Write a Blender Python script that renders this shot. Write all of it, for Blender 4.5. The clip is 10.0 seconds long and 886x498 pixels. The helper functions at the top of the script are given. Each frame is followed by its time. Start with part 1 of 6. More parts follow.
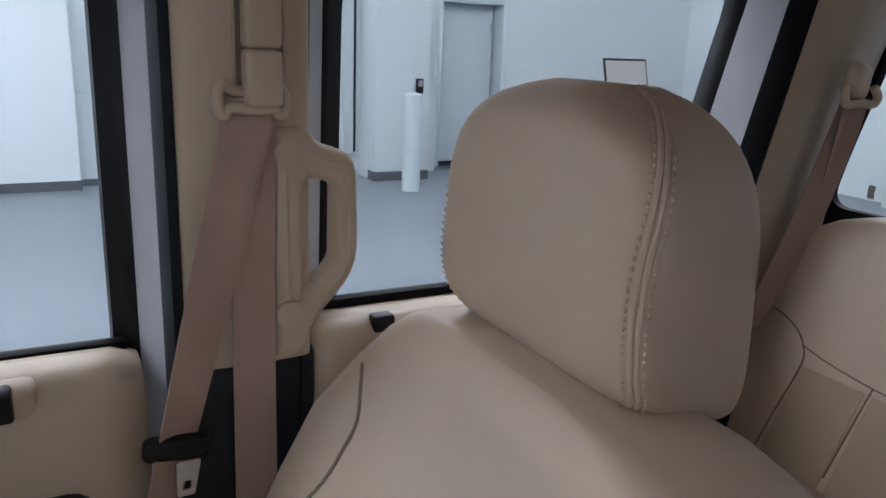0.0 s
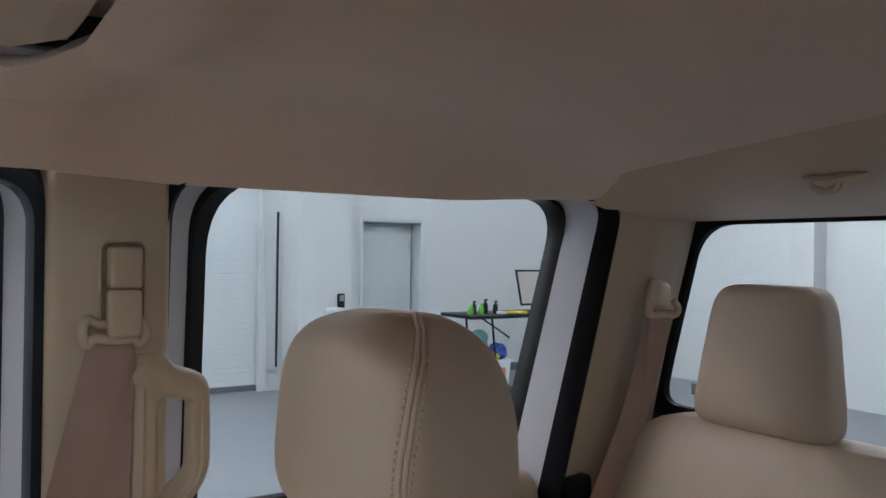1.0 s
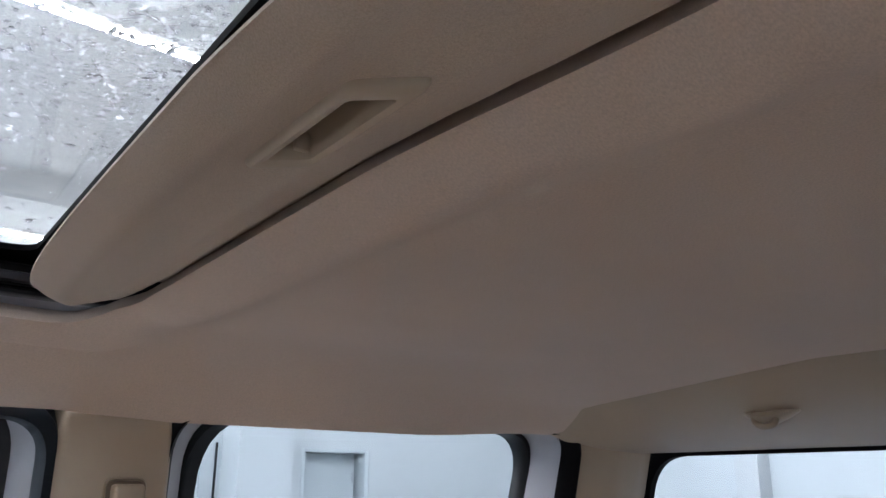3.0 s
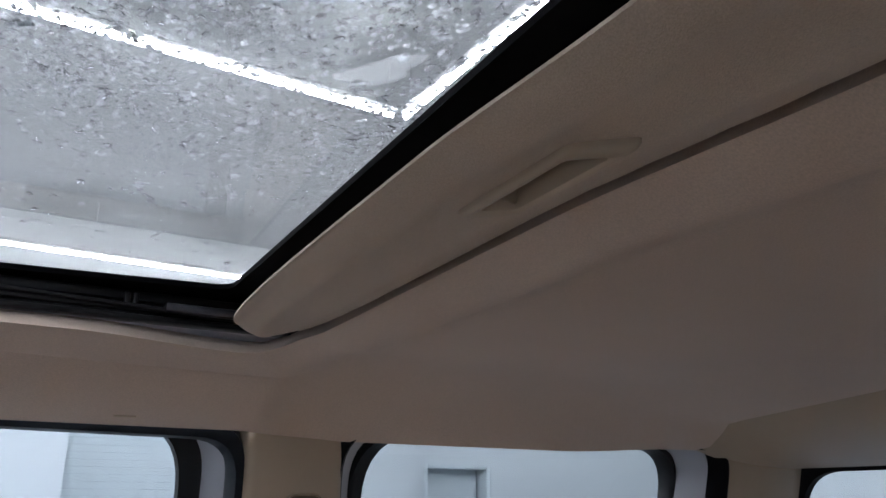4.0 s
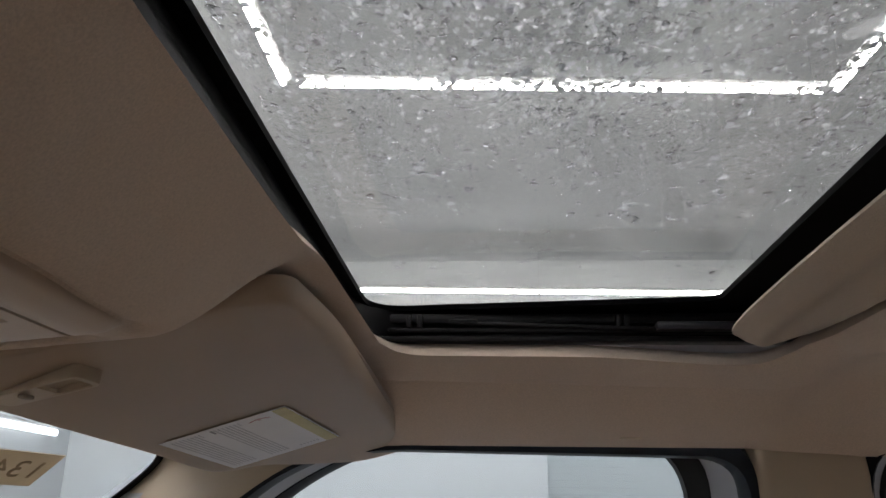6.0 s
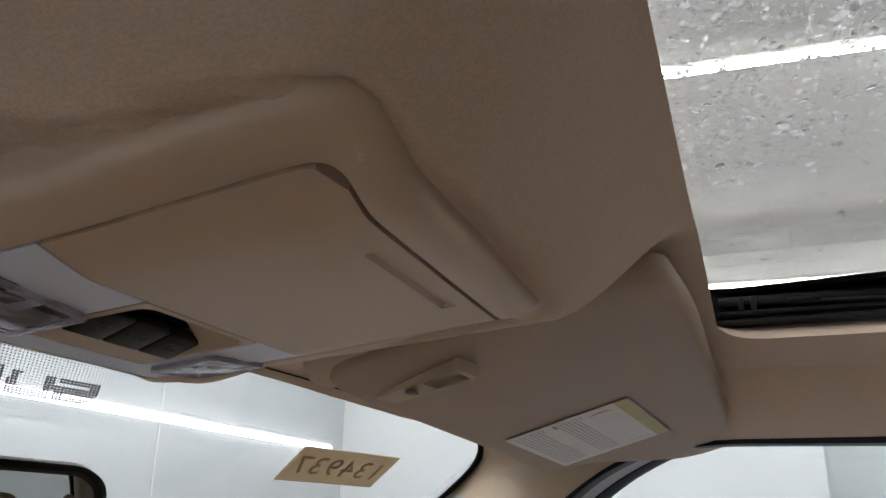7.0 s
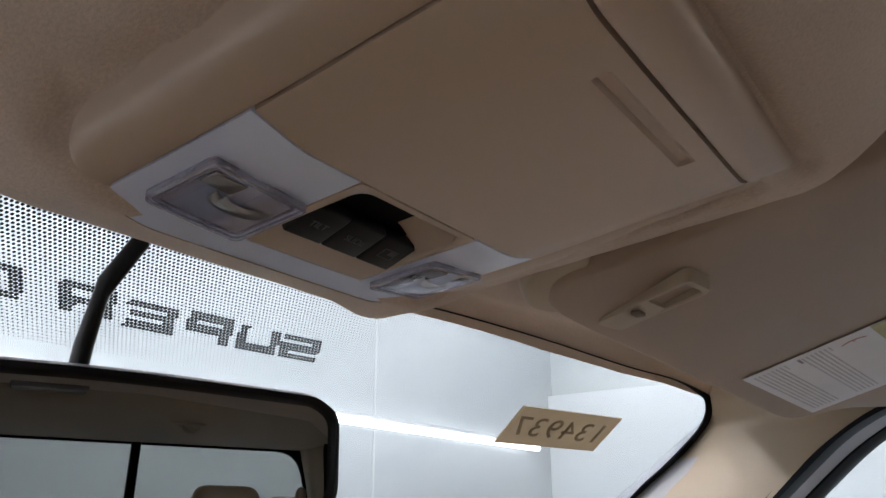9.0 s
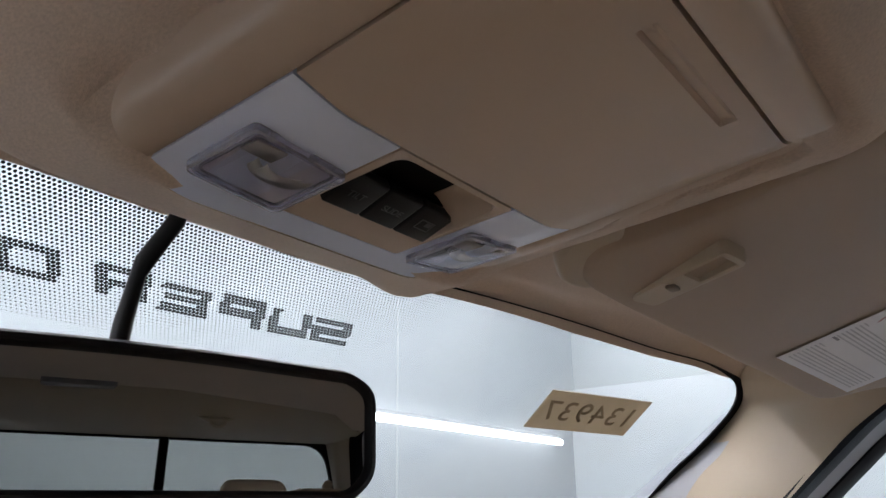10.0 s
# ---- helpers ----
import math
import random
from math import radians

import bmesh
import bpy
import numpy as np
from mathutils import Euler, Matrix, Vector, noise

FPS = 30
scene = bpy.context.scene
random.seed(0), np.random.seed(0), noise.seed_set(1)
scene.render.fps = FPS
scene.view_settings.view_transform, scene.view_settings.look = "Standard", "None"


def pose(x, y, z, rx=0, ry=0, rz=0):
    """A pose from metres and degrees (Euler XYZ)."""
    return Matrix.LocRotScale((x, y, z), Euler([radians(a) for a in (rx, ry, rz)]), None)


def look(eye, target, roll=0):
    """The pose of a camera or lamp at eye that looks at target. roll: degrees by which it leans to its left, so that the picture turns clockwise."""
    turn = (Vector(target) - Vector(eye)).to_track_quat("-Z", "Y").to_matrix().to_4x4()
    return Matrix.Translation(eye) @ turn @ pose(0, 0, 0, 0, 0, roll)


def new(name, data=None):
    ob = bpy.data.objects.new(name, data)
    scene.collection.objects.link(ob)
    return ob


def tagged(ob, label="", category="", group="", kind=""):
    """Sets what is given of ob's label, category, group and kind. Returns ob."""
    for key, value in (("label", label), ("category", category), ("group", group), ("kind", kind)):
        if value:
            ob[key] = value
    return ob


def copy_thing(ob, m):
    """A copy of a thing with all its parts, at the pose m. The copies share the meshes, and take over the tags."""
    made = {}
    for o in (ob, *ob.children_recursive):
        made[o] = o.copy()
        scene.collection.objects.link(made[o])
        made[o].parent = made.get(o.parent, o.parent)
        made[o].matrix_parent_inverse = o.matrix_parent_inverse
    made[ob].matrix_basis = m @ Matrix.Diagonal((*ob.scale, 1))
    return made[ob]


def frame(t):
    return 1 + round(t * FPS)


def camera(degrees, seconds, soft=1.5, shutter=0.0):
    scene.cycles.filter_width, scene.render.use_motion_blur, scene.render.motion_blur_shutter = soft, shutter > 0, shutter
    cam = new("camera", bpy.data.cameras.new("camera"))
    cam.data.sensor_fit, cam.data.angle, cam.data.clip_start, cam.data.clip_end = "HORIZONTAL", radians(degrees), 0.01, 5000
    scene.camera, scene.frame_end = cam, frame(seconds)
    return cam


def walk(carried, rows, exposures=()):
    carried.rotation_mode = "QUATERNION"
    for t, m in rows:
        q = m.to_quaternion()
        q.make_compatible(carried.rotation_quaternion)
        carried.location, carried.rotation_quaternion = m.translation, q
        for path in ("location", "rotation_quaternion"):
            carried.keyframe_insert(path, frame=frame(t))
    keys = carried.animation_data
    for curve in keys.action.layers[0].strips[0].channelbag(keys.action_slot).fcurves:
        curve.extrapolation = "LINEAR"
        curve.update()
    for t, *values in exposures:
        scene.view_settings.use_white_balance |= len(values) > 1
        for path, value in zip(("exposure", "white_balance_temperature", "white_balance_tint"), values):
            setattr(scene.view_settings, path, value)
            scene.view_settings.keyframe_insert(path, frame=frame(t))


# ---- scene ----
cam = camera(58.9, 10.0)
PATH = [
    (0, (-0.062, 0.111, 1.627), (1.643, -0.795, 1.105), 2.2),
    (0.5, (-0.159, 0.107, 1.649), (1.553, -0.891, 1.378), 1.3),
    (1, (-0.238, 0.087, 1.655), (1.446, -0.991, 1.664), 0.8),
    (1.5, (-0.281, 0.089, 1.66), (1.339, -1.051, 1.937), 0.6),
    (2, (-0.294, 0.106, 1.661), (1.267, -1.061, 2.109), 0.5),
    (2.2, (-0.302, 0.125, 1.658), (1.241, -1.047, 2.153), 0.5),
    (3.3, (-0.299, 0.217, 1.657), (1.246, -0.903, 2.258), -0.0),
    (3.5, (-0.301, 0.234, 1.656), (1.273, -0.841, 2.261), 0.3),
    (4, (-0.313, 0.26, 1.656), (1.362, -0.647, 2.266), 0.4),
    (4.5, (-0.302, 0.283, 1.672), (1.464, -0.421, 2.293), 0.4),
    (5, (-0.278, 0.278, 1.682), (1.563, -0.179, 2.314), 0.5),
    (5.2, (-0.276, 0.275, 1.678), (1.59, -0.075, 2.307), 0.4),
    (6.3, (-0.282, 0.33, 1.654), (1.585, 0.635, 2.303), 0.9),
    (6.5, (-0.282, 0.352, 1.653), (1.56, 0.776, 2.304), 0.8),
    (7, (-0.28, 0.395, 1.643), (1.483, 1.073, 2.301), 0.9),
    (7.5, (-0.26, 0.417, 1.632), (1.418, 1.28, 2.296), 0.6),
    (8, (-0.256, 0.421, 1.622), (1.356, 1.402, 2.285), 0.4),
    (8.5, (-0.25, 0.425, 1.61), (1.318, 1.476, 2.272), 0.1),
    (9, (-0.245, 0.43, 1.601), (1.294, 1.523, 2.264), -0.2),
    (9.5, (-0.244, 0.436, 1.595), (1.278, 1.553, 2.254), -0.4),
    (10, (-0.246, 0.44, 1.59), (1.267, 1.573, 2.245), -0.7),
]
walk(cam, [(t, look(eye, target, roll)) for t, eye, target, roll in PATH],
     exposures=[(0, -0.2, 6350, 10), (0.5, -0.26, 6450, 10), (1, -0.3, 6800, 10), (1.5, 0.2, 6900, 10), (2, 0.42, 6900, 10), (3.5, -0.08, 6150, 10), (4, -0.4, 6300, 10),
                (4.5, -0.7, 6600, 10), (5, -0.84, 6850, 10), (6.5, -0.66, 7400, 10), (7, -0.42, 7500, 10), (8, -0.32, 7500, 10), (8.5, -0.34, 7200, 10), (10, -0.42, 6900, 10)])

# ---- world: a closed workshop, so the world itself stays dark ----
world = bpy.data.worlds.new("workshop_dark")
world.use_nodes = True
world.node_tree.nodes["Background"].inputs[0].default_value = (0.6, 0.65, 0.7, 1)
world.node_tree.nodes["Background"].inputs[1].default_value = 0.02
scene.world = world
TUBE_POWER = 165.0


# ---- materials ----
def material(name, colour, rough=0.6, metal=0.0, vary=0.12, scale=6.0, bump=0.15, grain=900.0, stretch=(1, 1, 1), sheen=0.0, coat=0.0, spec=0.5):
    """A surface with stains at one scale and grain at a finer one."""
    m = bpy.data.materials.new(name)
    m.use_nodes = True
    t = m.node_tree
    b = t.nodes["Principled BSDF"]
    co = t.nodes.new("ShaderNodeTexCoord")
    mp = t.nodes.new("ShaderNodeMapping")
    mp.inputs["Scale"].default_value = stretch
    t.links.new(co.outputs["Object"], mp.inputs["Vector"])
    big = t.nodes.new("ShaderNodeTexNoise")
    big.inputs["Scale"].default_value = scale
    big.inputs["Detail"].default_value = 5
    t.links.new(mp.outputs[0], big.inputs["Vector"])
    ramp = t.nodes.new("ShaderNodeValToRGB")
    ramp.color_ramp.elements[0].position, ramp.color_ramp.elements[1].position = 0.3, 0.7
    ramp.color_ramp.elements[0].color = (*[c * (1 - vary) for c in colour], 1)
    ramp.color_ramp.elements[1].color = (*[min(1, c * (1 + vary)) for c in colour], 1)
    t.links.new(big.outputs["Fac"], ramp.inputs[0])
    t.links.new(ramp.outputs[0], b.inputs["Base Color"])
    fine = t.nodes.new("ShaderNodeTexNoise")
    fine.inputs["Scale"].default_value = grain
    fine.inputs["Detail"].default_value = 2
    t.links.new(mp.outputs[0], fine.inputs["Vector"])
    bp = t.nodes.new("ShaderNodeBump")
    bp.inputs["Strength"].default_value = bump
    bp.inputs["Distance"].default_value = 0.001
    t.links.new(fine.outputs["Fac"], bp.inputs["Height"])
    t.links.new(bp.outputs[0], b.inputs["Normal"])
    b.inputs["Roughness"].default_value = rough
    b.inputs["Metallic"].default_value = metal
    b.inputs["Sheen Weight"].default_value = sheen
    b.inputs["Coat Weight"].default_value = coat
    b.inputs["Specular IOR Level"].default_value = spec
    return m


def leather_material(name, colour):
    """Leather: a fine cell grain over a soft unevenness."""
    m = material(name, colour, rough=0.5, vary=0.06, scale=7, bump=0.1, grain=60)
    t = m.node_tree
    b = t.nodes["Principled BSDF"]
    co = t.nodes["Texture Coordinate"]
    cell = t.nodes.new("ShaderNodeTexVoronoi")
    cell.inputs["Scale"].default_value = 700
    t.links.new(co.outputs["Object"], cell.inputs["Vector"])
    bp = t.nodes.new("ShaderNodeBump")
    bp.inputs["Strength"].default_value = 0.18
    bp.inputs["Distance"].default_value = 0.0006
    t.links.new(cell.outputs["Distance"], bp.inputs["Height"])
    t.links.new(t.nodes["Bump"].outputs[0], bp.inputs["Normal"])
    t.links.new(bp.outputs[0], b.inputs["Normal"])
    return m


def glass_material(name, tint, gloss_rough=0.0, ior=1.45):
    """A thin pane: tinted see-through with a mirror gloss by Fresnel."""
    m = bpy.data.materials.new(name)
    m.use_nodes = True
    t = m.node_tree
    t.nodes.remove(t.nodes["Principled BSDF"])
    a = t.nodes.new("ShaderNodeBsdfTransparent")
    a.inputs[0].default_value = (*tint, 1)
    g = t.nodes.new("ShaderNodeBsdfGlossy")
    g.inputs["Roughness"].default_value = gloss_rough
    w = t.nodes.new("ShaderNodeLayerWeight")
    w.inputs["Blend"].default_value = 0.5
    p = t.nodes.new("ShaderNodeMath")
    p.operation = "POWER"
    p.inputs[1].default_value = 5.0
    t.links.new(w.outputs["Facing"], p.inputs[0])
    f = t.nodes.new("ShaderNodeMath")
    f.operation = "MULTIPLY_ADD"
    f.inputs[1].default_value, f.inputs[2].default_value = 0.5, ((ior - 1) / (ior + 1)) ** 2 * 0.7
    t.links.new(p.outputs[0], f.inputs[0])
    x = t.nodes.new("ShaderNodeMixShader")
    t.links.new(f.outputs[0], x.inputs[0])
    t.links.new(a.outputs[0], x.inputs[1])
    t.links.new(g.outputs[0], x.inputs[2])
    t.links.new(x.outputs[0], t.nodes["Material Output"].inputs[0])
    return m


def clear_material(name, ior=1.49, colour=(1, 1, 1), rough=0.02):
    m = bpy.data.materials.new(name)
    m.use_nodes = True
    b = m.node_tree.nodes["Principled BSDF"]
    b.inputs["Base Color"].default_value = (*colour, 1)
    b.inputs["Transmission Weight"].default_value = 1
    b.inputs["Roughness"].default_value = rough
    b.inputs["IOR"].default_value = ior
    return m


def glow_material(name, colour, strength):
    m = bpy.data.materials.new(name)
    m.use_nodes = True
    b = m.node_tree.nodes["Principled BSDF"]
    b.inputs["Base Color"].default_value = (0.1, 0.1, 0.1, 1)
    b.inputs["Emission Color"].default_value = (*colour, 1)
    b.inputs["Emission Strength"].default_value = strength
    return m


def belt_material(name, colour):
    """Seat belt webbing: fine ribs along its length."""
    m = material(name, colour, rough=0.75, vary=0.05, scale=20, bump=0.3, grain=1500)
    t = m.node_tree
    uv = t.nodes.new("ShaderNodeUVMap")
    wave = t.nodes.new("ShaderNodeTexWave")
    wave.bands_direction = "X"
    wave.inputs["Scale"].default_value = 5.0
    wave.inputs["Distortion"].default_value = 0
    t.links.new(uv.outputs[0], wave.inputs["Vector"])
    bp = t.nodes.new("ShaderNodeBump")
    bp.inputs["Strength"].default_value = 0.18
    bp.inputs["Distance"].default_value = 0.0012
    t.links.new(wave.outputs["Fac"], bp.inputs["Height"])
    t.links.new(t.nodes["Bump"].outputs[0], bp.inputs["Normal"])
    t.links.new(bp.outputs[0], t.nodes["Principled BSDF"].inputs["Normal"])
    return m


LEATHER = leather_material("tan_leather", (0.56, 0.445, 0.342))
# dark seams; also stands in for shade in the belt slot and clip hollow
LEATHER_DARK = leather_material("seam_and_hollow_shade", (0.20, 0.15, 0.105))
STITCH = material("beige_thread", (0.56, 0.46, 0.35), rough=0.8, vary=0.1, scale=50, grain=3000)
FABRIC = material("headliner_fabric", (0.618, 0.491, 0.404), rough=1.0, vary=0.07, scale=3, bump=0.35, grain=2200, stretch=(1, 0.5, 1), sheen=0.15)
SHADE_FABRIC = material("sunshade_fabric", (0.54, 0.435, 0.345), rough=1.0, vary=0.06, scale=4, bump=0.6, grain=1200, sheen=0.2)
for m in (FABRIC, SHADE_FABRIC):
    # the brushed pile is mottled, lighter and darker by the tuft
    t = m.node_tree
    last = t.nodes["Principled BSDF"].inputs["Base Color"].links[0].from_socket
    nz, rp, mx = (t.nodes.new(k) for k in ("ShaderNodeTexNoise", "ShaderNodeMapRange", "ShaderNodeMix"))
    nz.inputs["Scale"].default_value, nz.inputs["Detail"].default_value = 1000, 3
    rp.inputs["From Min"].default_value, rp.inputs["From Max"].default_value = 0.3, 0.7
    rp.inputs["To Min"].default_value, rp.inputs["To Max"].default_value = 0.88, 1.08
    mx.data_type, mx.blend_type = "RGBA", "MULTIPLY"
    mx.inputs["Factor"].default_value = 1.0
    t.links.new(t.nodes["Mapping"].outputs[0], nz.inputs["Vector"])
    t.links.new(nz.outputs["Fac"], rp.inputs["Value"])
    t.links.new(last, mx.inputs[6])
    t.links.new(rp.outputs[0], mx.inputs[7])
    t.links.new(mx.outputs[2], t.nodes["Principled BSDF"].inputs["Base Color"])
TRIM = material("tan_trim_plastic", (0.46, 0.37, 0.275), rough=0.45, vary=0.04, scale=5, bump=0.12, grain=1400)
CONSOLE = material("tan_console_plastic", (0.53, 0.408, 0.315), rough=0.34, vary=0.03, scale=6, bump=0.1, grain=1800)
VISOR = material("tan_visor_vinyl", (0.39, 0.295, 0.222), rough=0.5, vary=0.05, scale=8, bump=0.2, grain=1300)
BELT = belt_material("pinkish_tan_webbing", (0.36, 0.25, 0.208))
BLACK = material("black_plastic", (0.009, 0.009, 0.011), rough=0.42, vary=0.2, scale=20, bump=0.1, spec=0.22)
RUBBER = material("black_rubber", (0.006, 0.006, 0.008), rough=0.6, vary=0.2, scale=20, bump=0.1, spec=0.12)
GLASS_PRINT = material("black_glass_print", (0.003, 0.003, 0.004), rough=0.7, vary=0.1, scale=20, bump=0.0, spec=0.03)
RUBBER_BLUE = material("dark_weatherstrip", (0.013, 0.017, 0.024), rough=0.45, vary=0.2, scale=20, bump=0.1, spec=0.25)
# the dashboard is unseen; its dark tone cuts light bounced onto the roof
DASH = material("dash_darkened_for_bounce", (0.13, 0.10, 0.072), rough=0.6, vary=0.1, scale=10, bump=0.2)
PAINT = material("grey_lilac_body_paint", (0.40, 0.40, 0.43), rough=0.5, vary=0.05, scale=4, bump=0.02)
STEEL = material("brushed_steel", (0.55, 0.55, 0.57), rough=0.3, metal=1, vary=0.1, scale=40, bump=0.1, stretch=(1, 1, 8))
BLUISH = material("milky_blue_lamp_panel", (0.72, 0.785, 0.97), rough=0.35, vary=0.04, scale=10, bump=0.04)
CARDBOARD = material("kraft_paper", (0.52, 0.46, 0.37), rough=0.9, vary=0.1, scale=30, bump=0.2)
INK = material("dark_ink", (0.25, 0.20, 0.14), rough=0.8, vary=0.2, scale=80)
# thin paper lets some light through
t = CARDBOARD.node_tree
see = t.nodes.new("ShaderNodeBsdfTranslucent")
see.inputs[0].default_value = (0.55, 0.48, 0.38, 1)
mx = t.nodes.new("ShaderNodeMixShader")
mx.inputs[0].default_value = 0.45
t.links.new(t.nodes["Principled BSDF"].outputs[0], mx.inputs[1])
t.links.new(see.outputs[0], mx.inputs[2])
t.links.new(mx.outputs[0], t.nodes["Material Output"].inputs[0])
LAMP_WHITE = material("silvered_lamp_tray", (0.72, 0.72, 0.82), rough=0.32, metal=0.7, vary=0.05, scale=60, bump=0.05)
PAPER = material("white_label_paper", (0.80, 0.80, 0.84), rough=0.6, vary=0.03, scale=20)
LABEL_PRINT = material("pale_grey_print", (0.55, 0.55, 0.60), rough=0.7, vary=0.1, scale=60)
PRINT = material("grey_print", (0.30, 0.30, 0.34), rough=0.7, vary=0.1, scale=60)
YELLOW_PRINT = material("pale_yellow_print", (0.55, 0.50, 0.28), rough=0.6, vary=0.06, scale=40)
RED_PRINT = material("faded_red_print", (0.45, 0.20, 0.22), rough=0.6, vary=0.1, scale=40)
GLASS = glass_material("window_glass", (0.86, 0.90, 0.92))
ROOF_GLASS = glass_material("tinted_roof_glass", (0.69, 0.695, 0.685))
# a film of condensation on the wet glass, uneven in patches
t = ROOF_GLASS.node_tree
last = t.nodes["Material Output"].inputs[0].links[0].from_socket
haze = t.nodes.new("ShaderNodeBsdfTranslucent")
haze.inputs[0].default_value = (0.62, 0.64, 0.65, 1)
co, nz, rp, mx = (t.nodes.new(k) for k in ("ShaderNodeTexCoord", "ShaderNodeTexNoise", "ShaderNodeMapRange", "ShaderNodeMixShader"))
nz.inputs["Scale"].default_value = 14
nz.inputs["Detail"].default_value = 6
rp.inputs["From Min"].default_value, rp.inputs["From Max"].default_value = 0.35, 0.7
rp.inputs["To Min"].default_value, rp.inputs["To Max"].default_value = 0.03, 0.09
t.links.new(co.outputs["Object"], nz.inputs["Vector"])
t.links.new(nz.outputs["Fac"], rp.inputs["Value"])
t.links.new(rp.outputs[0], mx.inputs[0])
t.links.new(last, mx.inputs[1])
t.links.new(haze.outputs[0], mx.inputs[2])
t.links.new(mx.outputs[0], t.nodes["Material Output"].inputs[0])
WATER = clear_material("water", ior=1.33, colour=(0.98, 0.98, 1.0), rough=0.02)
# drops differ: some are clear, some whitened by scatter that stands in for bright glints
t = WATER.node_tree
whitener = t.nodes.new("ShaderNodeBsdfTranslucent")
whitener.inputs[0].default_value = (0.95, 0.97, 1.0, 1)
isl, rp, mx = (t.nodes.new(k) for k in ("ShaderNodeNewGeometry", "ShaderNodeMapRange", "ShaderNodeMixShader"))
rp.inputs["From Min"].default_value, rp.inputs["From Max"].default_value = 0.58, 0.82
rp.inputs["To Min"].default_value, rp.inputs["To Max"].default_value = 0.0, 0.9
t.links.new(isl.outputs["Random Per Island"], rp.inputs["Value"])
t.links.new(rp.outputs[0], mx.inputs[0])
t.links.new(t.nodes["Principled BSDF"].outputs[0], mx.inputs[1])
t.links.new(whitener.outputs[0], mx.inputs[2])
t.links.new(mx.outputs[0], t.nodes["Material Output"].inputs[0])
LENS = clear_material("clear_lamp_lens", ior=1.45, colour=(0.93, 0.92, 1.0), rough=0.04)
LENS_EDGE = clear_material("lilac_lens_edge", ior=1.4, colour=(0.88, 0.87, 1.0), rough=0.06)
LENS_EDGE.node_tree.nodes["Principled BSDF"].inputs["Transmission Weight"].default_value = 0.75
MIRROR = material("mirror_silver", (0.38, 0.39, 0.38), rough=0.0, metal=1, vary=0.0, bump=0.0)
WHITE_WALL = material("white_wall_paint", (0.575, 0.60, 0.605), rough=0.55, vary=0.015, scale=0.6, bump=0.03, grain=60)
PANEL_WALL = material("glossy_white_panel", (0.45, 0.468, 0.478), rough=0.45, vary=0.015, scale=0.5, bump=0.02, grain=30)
# lighter copy of the wall white, standing in for stronger light on it
LIGHTENED_WALL = material("white_wall_lightened", (0.74, 0.76, 0.77), rough=0.55, vary=0.015, scale=0.6, bump=0.03, grain=60)
CEILING = material("pale_grey_ceiling_panel", (0.55, 0.56, 0.56), rough=0.8, vary=0.06, scale=0.8, bump=0.05, grain=40)
FLOOR = material("grey_epoxy_floor", (0.20, 0.215, 0.24), rough=0.38, vary=0.08, scale=0.7, bump=0.04, grain=30)
DARK_BASE = material("dark_grey_baseboard", (0.09, 0.10, 0.11), rough=0.5, vary=0.1, scale=4)
DOOR_PAINT = material("white_door_paint", (0.54, 0.58, 0.59), rough=0.4, vary=0.02, scale=1, bump=0.02)
# unseen floor, its tone set for how much light it bounces up
CARPET = material("tan_carpet", (0.20, 0.15, 0.11), rough=1, vary=0.2, scale=30, bump=0.6, grain=400)
TUBE = glow_material("led_tube", (0.95, 0.97, 1.06), TUBE_POWER)
WALL_TUBE = glow_material("wall_led_tube", (0.95, 0.97, 1.06), 7.5)
FAR_TUBE = glow_material("dimmer_led_tube", (0.95, 0.97, 1.06), 95.0)
# glow of an added light, to brighten the cab from its left
SIDE_FILL = glow_material("side_fill_light", (0.95, 0.97, 1.06), 20.0)
GREEN = material("green_plastic", (0.10, 0.42, 0.06), rough=0.4)
TEAL = material("teal_cloth", (0.10, 0.26, 0.24), rough=0.9, vary=0.2, scale=15)
BLUE = material("blue_cloth", (0.03, 0.07, 0.30), rough=0.9, vary=0.2, scale=15)
YELLOW = material("yellow_plastic", (0.60, 0.50, 0.06), rough=0.5)
ORANGE = material("orange_cloth", (0.50, 0.20, 0.10), rough=0.9)
WHITE_PLASTIC = material("white_crate_plastic", (0.70, 0.72, 0.74), rough=0.45)
GUIDE_GREY = material("dark_grey_guide_plastic", (0.012, 0.012, 0.015), rough=0.4, vary=0.2, scale=20, bump=0.1, spec=0.3)
SLIDER_GREY = material("slate_grey_slider_plastic", (0.030, 0.030, 0.040), rough=0.35, vary=0.1, scale=20, bump=0.1)
SCREEN = material("grey_screen", (0.30, 0.28, 0.29), rough=0.25, vary=0.1, scale=12)


# ---- mesh helpers ----
def finish(bm, smooth=True, angle=40):
    bmesh.ops.recalc_face_normals(bm, faces=bm.faces)
    for f in bm.faces:
        f.smooth = smooth
    if smooth:
        for e in bm.edges:
            if len(e.link_faces) == 2 and e.calc_face_angle(0) > radians(angle):
                e.smooth = False
    return bm


def part(name, bm, mat, parent=None, label="", smooth=True, angle=40):
    """Links a bmesh as one mesh object, under a thing or a part."""
    finish(bm, smooth, angle)
    me = bpy.data.meshes.new(name)
    bm.to_mesh(me)
    bm.free()
    for one in (mat if isinstance(mat, (list, tuple)) else [mat]):
        me.materials.append(one)
    ob = new(name, me)
    if parent is not None:
        ob.parent = parent
        bpy.context.view_layer.update()
        ob.matrix_parent_inverse = parent.matrix_world.inverted()
    if label:
        tagged(ob, label)
    return ob


